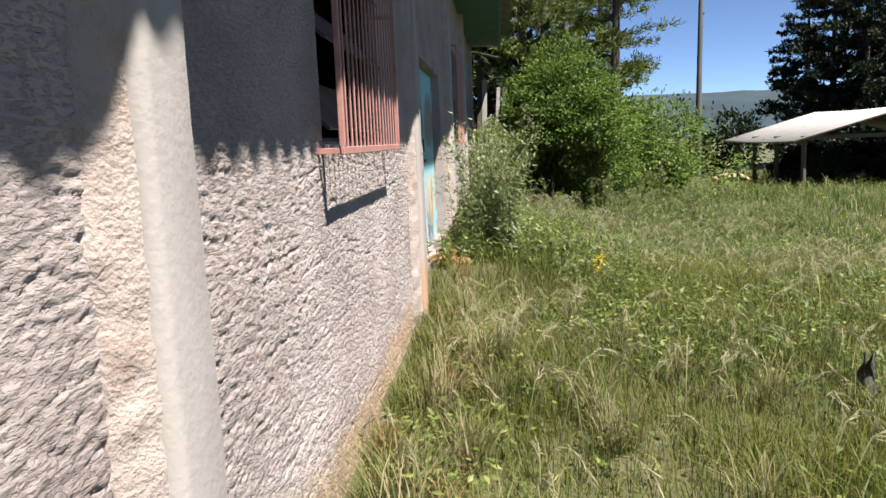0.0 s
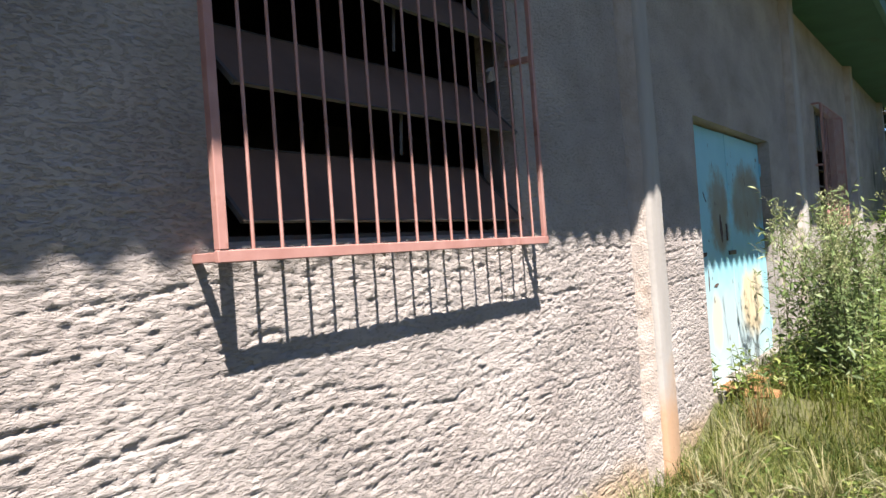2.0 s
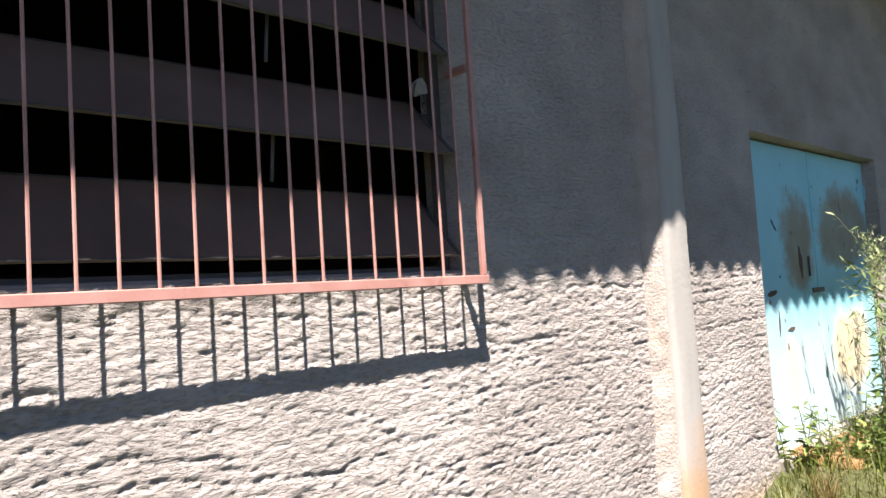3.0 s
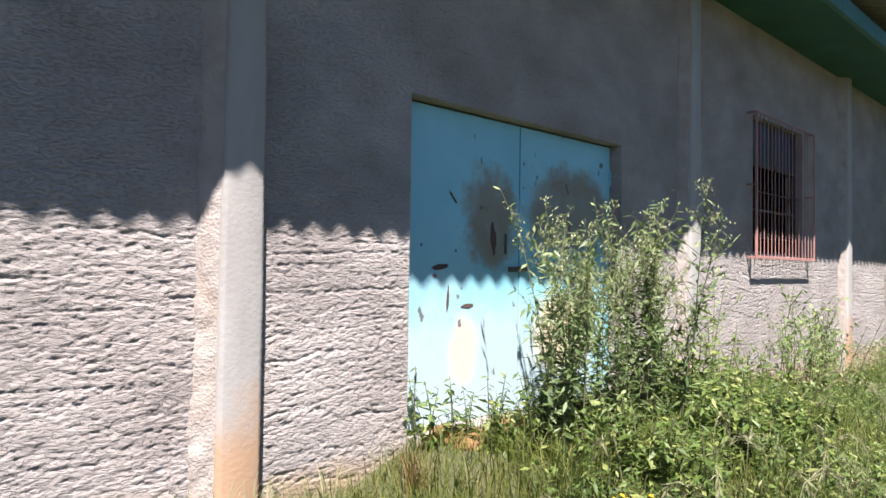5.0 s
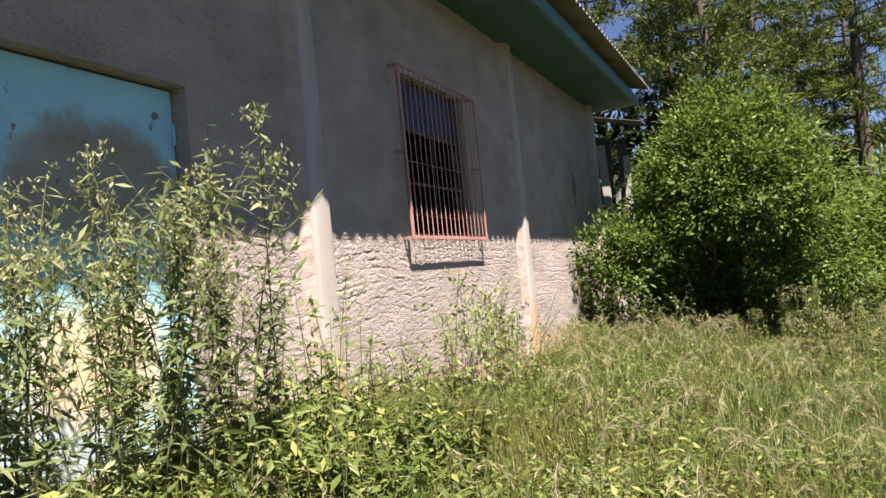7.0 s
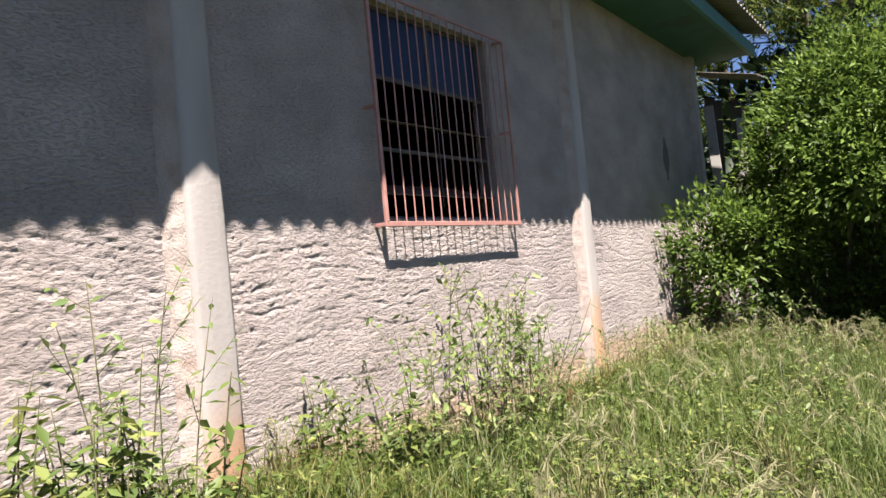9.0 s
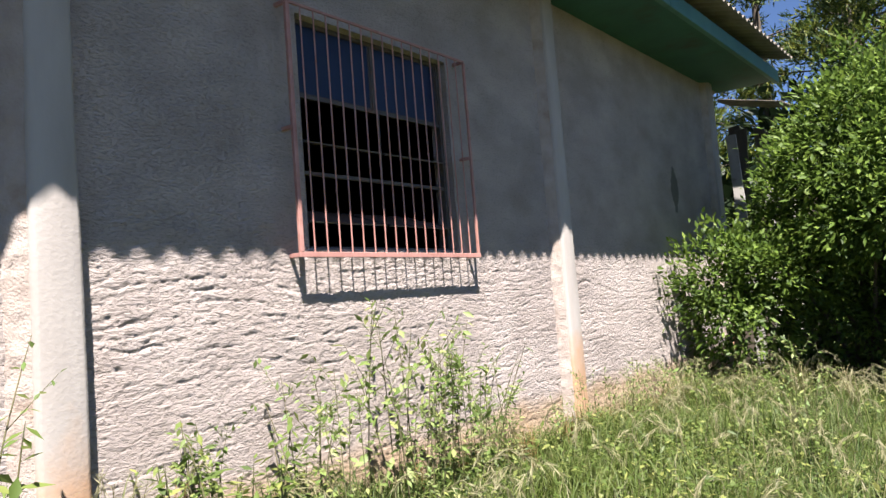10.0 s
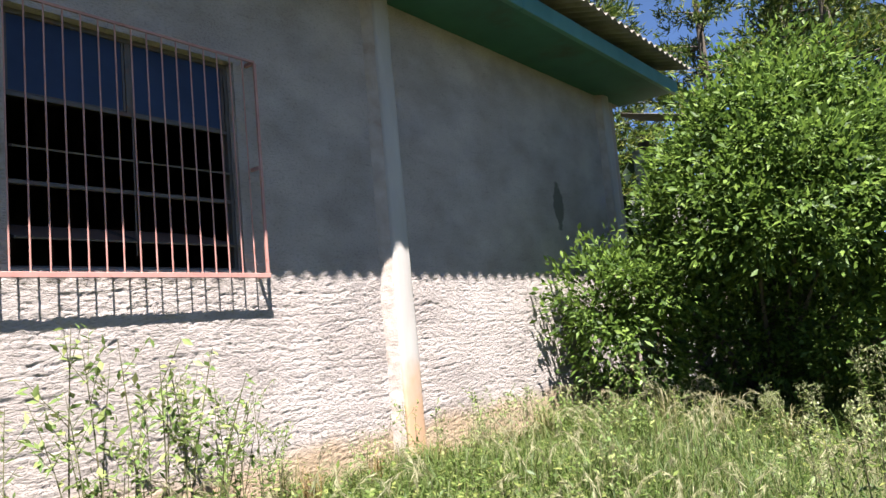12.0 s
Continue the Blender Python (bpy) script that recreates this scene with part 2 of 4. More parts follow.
RUSTY_GRASS = foliage("withered_grass", [(0.0, (0.16, 0.13, 0.05)), (0.5, (0.36, 0.22, 0.09)), (1.0, (0.52, 0.36, 0.17))], 0.35, 0.2)
BUSH_LEAF = foliage("bush_leaf", [(0.0, (0.045, 0.085, 0.018)), (0.5, (0.125, 0.205, 0.036)), (0.85, (0.20, 0.30, 0.052)), (1.0, (0.25, 0.345, 0.07))], 0.42, 0.2)
WEED_LEAF = foliage("weed_leaf", [(0.0, (0.11, 0.165, 0.055)), (0.6, (0.23, 0.305, 0.105)), (1.0, (0.44, 0.48, 0.23))], 0.42, 0.45)
PALE_LEAF = foliage("pale_weed_leaf", [(0.0, (0.15, 0.24, 0.06)), (0.7, (0.28, 0.37, 0.11)), (1.0, (0.42, 0.44, 0.17))], 0.4, 0.3)
LOW_LEAF = foliage("low_weed_leaf", [(0.0, (0.085, 0.14, 0.03)), (0.6, (0.19, 0.265, 0.06)), (1.0, (0.40, 0.42, 0.13))], 0.42, 0.35)
WEED_STEM = surface("weed_stem", (0.06, 0.075, 0.028), (0.12, 0.095, 0.045), 9, 0.8, bump_m=0.0)
FLUFF = foliage("pale_flower_fluff", [(0.0, (0.30, 0.34, 0.13)), (1.0, (0.58, 0.58, 0.34))], 0.4, 0.2)
YELLOW = foliage("yellow_flower", [(0.0, (0.60, 0.42, 0.02)), (1.0, (0.75, 0.58, 0.05))], 0.3, 0.2)
NEEDLE = foliage("pine_needles", [(0.0, (0.025, 0.055, 0.012)), (0.5, (0.075, 0.12, 0.02)), (0.85, (0.18, 0.21, 0.036)), (1.0, (0.28, 0.29, 0.06))], 0.3, 0.2)
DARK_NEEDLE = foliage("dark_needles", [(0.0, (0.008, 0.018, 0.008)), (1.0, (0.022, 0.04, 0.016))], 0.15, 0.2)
SHRUB_LEAF = foliage("light_shrub_leaf", [(0.0, (0.085, 0.155, 0.026)), (1.0, (0.23, 0.32, 0.065))], 0.42, 0.2)
# blue of the distance haze is part of this base colour
HILL = surface("haze_blue_forest", (0.008, 0.018, 0.026), (0.016, 0.031, 0.042), 0.02, 1.0, bump_m=0.0)

# ---- builders ----
def np_mesh(name, verts, faces, mat, smooth=False):
    verts, faces = np.asarray(verts, dtype=np.float32), np.asarray(faces, dtype=np.int32)
    me = bpy.data.meshes.new(name)
    k = faces.shape[1]
    me.vertices.add(len(verts))
    me.vertices.foreach_set("co", verts.ravel())
    me.loops.add(faces.size)
    me.loops.foreach_set("vertex_index", faces.ravel())
    me.polygons.add(len(faces))
    me.polygons.foreach_set("loop_start", np.arange(0, faces.size, k, dtype=np.int32))
    if smooth:
        me.polygons.foreach_set("use_smooth", np.ones(len(faces), dtype=bool))
    me.materials.append(mat)
    me.update(calc_edges=True)
    me.validate()
    return me


def mesh_part(name, me, parent=None, label=""):
    ob = new(name, me)
    if parent:
        ob.parent = parent
    return tagged(ob, label)


def part(name, bm, mat, parent=None, label="", smooth=False):
    me = bpy.data.meshes.new(name)
    bm.to_mesh(me)
    bm.free()
    me.materials.append(mat)
    if smooth:
        me.polygons.foreach_set("use_smooth", [True] * len(me.polygons))
    return mesh_part(name, me, parent, label)


def thing(name, label, category, group="", at=None):
    ob = new(name)
    if at is not None:
        ob.matrix_world = at
    return tagged(ob, label, category, group)


def box(bm, lo, hi, bevel=0.0):
    c = [(a + b) / 2 for a, b in zip(lo, hi)]
    s = [b - a for a, b in zip(lo, hi)]
    made = bmesh.ops.create_cube(bm, size=1.0, matrix=Matrix.Translation(c) @ Matrix.Diagonal((*s, 1)))
    if bevel:
        edges = {e for v in made["verts"] for e in v.link_edges}
        bmesh.ops.bevel(bm, geom=list(edges), offset=bevel, segments=2, affect='EDGES', profile=0.5)
    return bm


def boxed(lo, hi, bevel=0.0):
    return box(bmesh.new(), lo, hi, bevel)


def tube_arrays(points, radii, sides=6):
    """Verts and quads of a tapered tube along points."""
    pts = [Vector(p) for p in points]
    verts, faces = [], []
    for i, p in enumerate(pts):
        way = (pts[min(i + 1, len(pts) - 1)] - pts[max(i - 1, 0)]).normalized()
        side = way.cross(Vector((0.31, 0.87, 0.11))).normalized()
        up = way.cross(side)
        for j in range(sides):
            a = 2 * math.pi * j / sides
            verts.append(p + (side * math.cos(a) + up * math.sin(a)) * radii[i])
    for i in range(len(pts) - 1):
        for j in range(sides):
            a, b = i * sides + j, i * sides + (j + 1) % sides
            faces.append((a, b, b + sides, a + sides))
    return verts, faces


def tubes_mesh(name, tubes, mat):
    verts, faces = [], []
    for points, radii, sides in tubes:
        v, f = tube_arrays(points, radii, sides)
        o = len(verts)
        verts += v
        faces += [tuple(i + o for i in q) for q in f]
    return np_mesh(name, [tuple(v) for v in verts], faces, mat, True)


def leaves_mesh(name, pos, way, normal, length, width, mat, fold=0.15):
    """One mesh of leaves: each four verts and two triangles, folded along the midrib."""
    n = len(pos)
    way = way / np.linalg.norm(way, axis=1, keepdims=True)
    side = np.cross(way, normal)
    side /= np.linalg.norm(side, axis=1, keepdims=True) + 1e-9
    nrm = np.cross(side, way)
    length, width = np.asarray(length).reshape(-1, 1), np.asarray(width).reshape(-1, 1)
    v = np.empty((n, 4, 3))
    v[:, 0] = pos
    v[:, 1] = pos + way * length * 0.45 + side * width / 2 + nrm * width * fold
    v[:, 2] = pos + way * length
    v[:, 3] = pos + way * length * 0.45 - side * width / 2 + nrm * width * fold
    base = np.arange(n)[:, None] * 4
    f = np.concatenate([base + np.array([0, 1, 2]), base + np.array([0, 2, 3])], axis=1).reshape(-1, 3)
    return np_mesh(name, v.reshape(-1, 3), f, mat)


def wave(x, y, seed=0.0):
    return (np.sin(x * 1.7 + y * 0.9 + seed) + np.sin(x * 0.63 - y * 1.31 + 2.1 * seed) + np.sin(x * 3.1 + y * 2.7 + 0.7 * seed) * 0.6) / 2.6


def smooth(a, b, x):
    t = np.clip((np.asarray(x, dtype=float) - a) / (b - a), 0, 1)
    return t * t * (3 - 2 * t)


def ground_z(x, y):
    x, y = np.asarray(x, dtype=float), np.asarray(y, dtype=float)
    z = -1.15 * smooth(5, 38, 0.45 * x + 0.8 * y) - 6.0 * smooth(60, 600, np.hypot(x, y))
    mound = 0.30 * smooth(4.9, 5.7, y) * (1 - smooth(8.4, 10.5, y)) * (1 - smooth(0.4, 2.0, x))
    z = z - 0.42 * smooth(1.4, 3.6, x) * smooth(4.5, 9.0, y) * (1 - smooth(14, 20, y))
    near = 1 - smooth(15, 40, np.hypot(x, y))
    return z + mound + near * 0.035 * wave(x * 1.9, y * 1.9, 1.0)


# ---- ground ----
def build_ground():
    steps = np.concatenate([-np.geomspace(3000, 12, 24), np.linspace(-11.5, 26, 105), np.geomspace(27, 3000, 30)])
    gx, gy = np.meshgrid(steps, steps + 6, indexing="ij")
    n = len(steps)
    v = np.stack([gx, gy, ground_z(gx, gy)], -1).reshape(-1, 3)
    i = (np.arange(n - 1)[:, None] * n + np.arange(n - 1)[None]).ravel()
    f = np.stack([i, i + n, i + n + 1, i + 1], 1)
    ob = new("ground", np_mesh("ground", v, f, EARTH, True))
    tagged(ob, "dry earth of an overgrown field, mostly hidden by grass", "ground", kind="structure")


build_ground()

# ---- the building ----
Y0, Y1, ROOF_Z, WALL_Z0 = -6.0, 18.62, 4.02, -0.6
OPENINGS = [(1.50, 3.08, 1.53, 3.02), (5.63, 7.98, 0.33, 2.34), (10.66, 12.18, 1.53, 3.02)]
POSTS = [-4.77, -0.14, 4.49, 9.12, 13.75, 18.38]


def value_noise(a, b, seed):
    """Smooth lattice noise from -1 to 1."""
    ia, ib = np.floor(a).astype(np.int64), np.floor(b).astype(np.int64)
    fa, fb = a - ia, b - ib
    fa, fb = fa * fa * (3 - 2 * fa), fb * fb * (3 - 2 * fb)

    def corner(p, q):
        h = (p * 374761393 + q * 668265263 + seed * 974711) & 0x7fffffff
        h = ((h ^ (h >> 13)) * 1274126177) & 0x7fffffff
        return ((h ^ (h >> 16)) & 0xffff) / 32767.5 - 1
    low = corner(ia, ib) * (1 - fa) + corner(ia + 1, ib) * fa
    high = corner(ia, ib + 1) * (1 - fa) + corner(ia + 1, ib + 1) * fa
    return low * (1 - fb) + high * fb


def fractal(y, z, seed):
    """Dragged plaster: flat smears torn open in ragged pits, with long broken grooves in rows."""
    bend = 0.05 * value_noise(y * 1.1, z * 1.5, 31) + 0.008 * value_noise(y * 6.0, z * 6.0, 32) + 0.012 * y
    zz = z + bend
    torn = 0.5 + 0.5 * value_noise(y * 0.9 + 3.0, z * 1.6, 9)
    fine = value_noise(y * 15, zz * 62, 1) + 0.9 * value_noise(y * 40, zz * 92, 2)
    pits = smooth(0.06, 0.24, fine - 0.58 + 0.42 * torn)
    coarse = value_noise(y * 8.5, zz * 24, 10) + 0.7 * value_noise(y * 34, zz * 75, 11)
    craters = smooth(0.22, 0.38, coarse - 0.62 + 0.55 * torn)
    lane = zz / 0.062 + 0.55 * value_noise(y * 1.7, zz * 5.0, 4) + 0.10 * value_noise(y * 21, zz * 20, 5) + 0.14 * value_noise(y * 48, zz * 60, 13)
    off = np.abs(lane - np.floor(lane) - 0.5) * 0.062
    gate = np.clip(2.2 * value_noise(y * 2.6, np.floor(lane) * 7.3, 6) + 1.2 * value_noise(y * 15.0, zz * 30, 12), 0, 1)
    groove = np.clip(1.15 - off / 0.0062, 0, 1) * gate
    grain = 0.22 * value_noise(y * 62, zz * 84, 3)
    return 0.42 - pits * 0.50 - craters * 0.42 - groove * 0.95 + grain * 2.0 + 0.16 * value_noise(y * 2.4, zz * 3.0, 8)


def wall_face(y_lo, y_hi, z_lo, z_hi, step, relief, verts, faces):
    ny, nz = max(1, int((y_hi - y_lo) / (step * 1.4))), max(1, int((z_hi - z_lo) / (step * 0.72)))
    ys, zs = np.linspace(y_lo, y_hi, ny + 1), np.linspace(z_lo, z_hi, nz + 1)
    gy, gz = np.meshgrid(ys, zs, indexing="ij")
    if relief:
        edge = np.minimum.reduce([gy - y_lo, y_hi - gy]) / 0.05
        gx = fractal(gy, gz, 1.0) * relief * np.clip(edge + 0.35, 0, 1)
    else:
        gx = np.zeros_like(gy)
    o = sum(len(v) for v in verts)
    verts.append(np.stack([gx, gy, gz], -1).reshape(-1, 3))
    i = (np.arange(ny)[:, None] * (nz + 1) + np.arange(nz)[None]).ravel() + o
    faces.append(np.stack([i, i + nz + 1, i + nz + 2, i + 1], 1))


def quad(p, verts, faces):
    o = sum(len(v) for v in verts)
    verts.append(np.array(p, dtype=float))
    faces.append(np.array([[o, o + 1, o + 2, o + 3]]))


def build_front_wall():
    verts, faces = [], []
    cuts = sorted({Y0, Y1, -1.6, 17.4, *(c for o in OPENINGS for c in o[:2])})
    for a, b in zip(cuts, cuts[1:]):
        hole = next((o for o in OPENINGS if o[0] <= a < o[1]), None)
        spans = [(WALL_Z0, ROOF_Z)] if not hole else [(WALL_Z0, hole[2]), (hole[3], ROOF_Z)]
        for lo, hi in spans:
            if a < -1.7:
                wall_face(a, b, lo, hi, 0.2, 0.0, verts, faces)
                continue
            fine = 0.0088 if b < 9.5 else 0.0112 if b < 17.5 else 0.04
            for zl, zh, st, rel in ((lo, min(hi, -0.15), 0.1, 0), (max(lo, -0.15), min(hi, 1.72), fine, 0.0068), (max(lo, 1.72), hi, 0.03, 0.005)):
                if zh > zl + 1e-4:
                    wall_face(a, b, zl, zh, st, rel, verts, faces)
    d = -0.18
    for a, b, lo, hi in OPENINGS:
        quad([(0, a, lo), (d, a, lo), (d, a, hi), (0, a, hi)], verts, faces)
        quad([(d, b, lo), (0, b, lo), (0, b, hi), (d, b, hi)], verts, faces)
        quad([(0, a, hi), (d, a, hi), (d, b, hi), (0, b, hi)], verts, faces)
        quad([(d, a, lo), (0, a, lo), (0, b, lo), (d, b, lo)], verts, faces)
    cuts = sorted({Y0, Y1, *(c for o in OPENINGS for c in o[:2])})
    for a, b in zip(cuts, cuts[1:]):
        hole = next((o for o in OPENINGS if o[0] <= a < o[1]), None)
        for lo, hi in ([(WALL_Z0, ROOF_Z)] if not hole else [(WALL_Z0, hole[2]), (hole[3], ROOF_Z)]):
            quad([(d, b, lo), (d, a, lo), (d, a, hi), (d, b, hi)], verts, faces)
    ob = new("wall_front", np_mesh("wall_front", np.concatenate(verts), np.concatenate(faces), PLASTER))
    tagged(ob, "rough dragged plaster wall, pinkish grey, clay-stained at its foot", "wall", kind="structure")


build_front_wall()


def plain_structure(name, lo, hi, mat, label, category):
    tagged(part(name, boxed(lo, hi), mat), label, category, kind="structure")


plain_structure("wall_back", (-8.2, Y0, WALL_Z0), (-8.0, Y1, ROOF_Z), INSIDE, "plain plaster rear wall of the shed", "wall")
plain_structure("wall_south", (-8.0, Y0 - 0.2, WALL_Z0), (0.0, Y0, ROOF_Z), INSIDE, "plain plaster end wall of the shed", "wall")
plain_structure("wall_north", (-8.0, Y1, WALL_Z0), (0.0, Y1 + 0.18, ROOF_Z), INSIDE, "plain plaster end wall of the shed", "wall")
plain_structure("floor", (-8.0, Y0, 0.0), (-0.18, Y1, 0.1), INSIDE, "dusty concrete floor inside the shed", "floor")
plain_structure("ceiling", (-8.2, Y0 - 0.2, ROOF_Z), (0.0, Y1 + 0.5, ROOF_Z + 0.06), INSIDE, "plain dark ceiling inside the shed", "ceiling")


def build_post(y):
    """A precast post with rounded front corners, and rough mortar packed against one flank."""
    t = thing("concrete_post", "smooth pale concrete post set against the plaster wall", "post", "posts along the wall")
    v, f = [], []
    section = [(-0.02, -0.11), (0.066, -0.11), (0.092, -0.104), (0.101, -0.085), (0.101, 0.0), (0.099, 0.085), (0.090, 0.104), (0.066, 0.11), (-0.02, 0.11)]
    rings = 70
    for j in range(rings + 1):
        z = WALL_Z0 + (ROOF_Z - 0.004 - WALL_Z0) * j / rings
        thin = 1.04 - 0.12 * float(smooth(1.0, 3.0, z))
        for i, (px, q) in enumerate(section):
            wob = 0.003 * noise.noise(Vector((y + i * 0.3, z * 1.7, 1.0))) + 0.0018 * noise.noise(Vector((y + i * 2.0, z * 11.0, 4.0)))
            v.append((px + (wob if i not in (0, 8) else 0), y + q * thin + wob + 0.006 * noise.noise(Vector((y, z * 0.9, 7))), z))
    m = len(section)
    for j in range(rings):
        for i in range(m - 1):
            a = j * m + i
            f.append((a, a + 1, a + m + 1, a + m))
    mesh_part("shaft", np_mesh("shaft", v, f, CONCRETE, True), t)
    ny, nz = 10, 170
    v, f = [], []
    for j in range(nz + 1):
        z = WALL_Z0 + (ROOF_Z - 0.01 - WALL_Z0) * j / nz
        wide = 0.12 - 0.03 * (z / 4) + 0.02 * noise.noise(Vector((y, z * 2.0, 3)))
        for i in range(ny + 1):
            u = i / ny
            yy = y - 0.09 - wide * (1 - u)
            xx = -0.012 + 0.094 * u ** 0.7 + (1.15 - u) * 0.016 * noise.noise(Vector((yy * 14, z * 17, 2))) + (1.15 - u) * 0.014 * noise.noise(Vector((yy * 31, z * 45, 5)))
            v.append((xx, yy, z))
    for j in range(nz):
        for i in range(ny):
            a = j * (ny + 1) + i
            f.append((a, a + 1, a + ny + 2, a + ny + 1))
    mesh_part("mortar_fillet", np_mesh("mortar_fillet", v, f, FILLET), t, "rough plaster fillet beside the post")


for py in POSTS:
    build_post(py)

# eaves
tagged(part("soffit", boxed((0.0, Y0, ROOF_Z - 0.02), (0.80, Y1 + 0.45, ROOF_Z + 0.03)), SOFFIT), "green painted soffit under the eaves, stained", "soffit", kind="structure")


def build_fascia():
    bm = bmesh.new()
    for i in range(6):
        a, b = Y0 + (Y1 + 0.5 - Y0) * i / 6, Y0 + (Y1 + 0.5 - Y0) * (i + 1) / 6 - 0.004
        box(bm, (0.80, a, ROOF_Z - 0.06), (0.86, b, ROOF_Z + 0.12), 0.006)
    tagged(part("trim_fascia", bm, FASCIA), "teal painted fascia beam along the eaves", "fascia", kind="structure")


build_fascia()


def build_roof():
    roof = tagged(new("roof"), "weathered corrugated fibre-cement roof with an overhanging wavy edge", "roof", kind="structure")
    width, per = 1.062, 0.177
    ridge_x, edge_x, edge_z, pitch = -4.0, 1.08, 4.26, 0.27
    n = 36
    for side in (0, 1):
        v, f = [], []
        for k, (x, z) in enumerate(((edge_x, edge_z), (ridge_x, edge_z + pitch * (edge_x - ridge_x)))):
            for low in (0, 1):
                for i in range(n + 1):
                    yy = width * i / n
                    xx = x if not side else 2 * ridge_x - x
                    v.append((xx, yy, z + 0.027 * math.cos(2 * math.pi * yy / per) - 0.009 * low))
        m = n + 1
        for i in range(n):
            f.append((i, i + 1, 2 * m + i + 1, 2 * m + i))
            f.append((m + i, 3 * m + i, 3 * m + i + 1, m + i + 1))
            f.append((i, m + i, m + i + 1, i + 1))
        me = np_mesh("roof_sheet", v, f, FIBRE)
        for s in range(int((Y1 + 0.75 - (Y0 - 0.4)) / width)):
            ob = mesh_part("roof_sheet", me, roof)
            ob.location = (0, Y0 - 0.4 + s * width, 0.003 * (s % 2))


build_roof()


# windows with their grilles
def bar_bm(p, q, r, sides=6):
    v, f = tube_arrays([p, q], [r, r], sides)
    bm = bmesh.new()
    vs = [bm.verts.new(x) for x in v]
    for q4 in f:
        bm.faces.new([vs[i] for i in q4])
    bm.faces.new(vs[:sides][::-1])
    bm.faces.new(vs[-sides:])
    return bm


def tilted_pane(parent, y_lo, y_hi, zc, half, tilt, mat, hang):
    """A pane hung on its middle: its foot swings outwards by tilt degrees."""
    bm = bmesh.new()
    box(bm, (-0.003, y_lo, -half), (0.003, y_hi, half))
    ob = part("pane", bm, mat, parent)
    ob.matrix_local = pose(hang, 0, zc, 0, -tilt, 0)
    fr = bmesh.new()
    box(fr, (-0.005, y_lo, -half - 0.003), (0.005, y_hi, -half + 0.004))
    box(fr, (-0.005, y_lo, half - 0.004), (0.005, y_hi, half + 0.003))
    box(fr, (-0.008, y_lo - 0.004, -half), (0.008, y_lo + 0.010, half))
    box(fr, (-0.008, y_hi - 0.010, -half), (0.008, y_hi + 0.004, half))
    frame_ob = part("pane_frame", fr, STEEL, parent)
    frame_ob.matrix_local = pose(hang, 0, zc, 0, -tilt, 0)


def build_window(name, y_lo, y_hi, z_lo, z_hi, tilts, label):
    w = tagged(new(name), label, "window", kind="structure")
    bm = bmesh.new()
    for a, b in (((-0.115, y_lo, z_lo), (-0.07, y_lo + 0.03, z_hi)), ((-0.115, y_hi - 0.03, z_lo), (-0.07, y_hi, z_hi)),
                 ((-0.115, y_lo + 0.03, z_lo), (-0.07, y_hi - 0.03, z_lo + 0.03)), ((-0.115, y_lo + 0.03, z_hi - 0.03), (-0.07, y_hi - 0.03, z_hi))):
        box(bm, a, b, 0.003)
    part("window_frame", bm, STEEL, w)
    mid = (y_lo + y_hi) / 2
    rows = len(tilts)
    louvred = rows > 3
    if not louvred:
        part("mullion", boxed((-0.11, mid - 0.014, z_lo + (z_hi - z_lo) * 0.667), (-0.075, mid + 0.014, z_hi - 0.03), 0.002), STEEL, w)
    h = (z_hi - z_lo) / rows
    for k, tilt in enumerate(tilts):
        zc = z_lo + h * (k + 0.5)
        if k and (tilt == 0 or rows == 3):
            part("transom", boxed((-0.108, y_lo + 0.03, zc - h / 2 - 0.012), (-0.076, y_hi - 0.03, zc - h / 2 + 0.012), 0.002), STEEL, w)
        for a, b in ((y_lo + 0.04, y_hi - 0.04),) if louvred else ((y_lo + 0.04, mid - 0.022), (mid + 0.022, y_hi - 0.04)):
            tilted_pane(w, a, b, zc, h / 2 - 0.02, tilt, BLUE_GLASS if tilt == 0 else DUSTY_GLASS, -0.24 if tilt > 60 else -0.09)
        if louvred and k:
            part("lever", bar_bm((-0.035, mid + 0.02, zc - h / 2 - 0.07), (-0.028, mid + 0.03, zc - h / 2 + 0.10), 0.006), STEEL, w, "short iron louvre lever")
    if not louvred:
        part("stay", bar_bm((-0.06, mid, z_lo + 0.1), (-0.05, mid + 0.005, z_hi - 0.5), 0.005), STEEL, w, "thin iron opening rod")
    part("window_sill", boxed((-0.17, y_lo + 0.004, z_lo - 0.02), (-0.006, y_hi - 0.004, z_lo + 0.012), 0.008), SILL, w)
    return w


build_window("window_1", *OPENINGS[0], (43, 44, 43, 0), "steel louvre window with dusty panes tilted open")
build_window("window_2", *OPENINGS[2], (72, 74, 0), "steel window with dark blue fixed top panes, lower panes open")


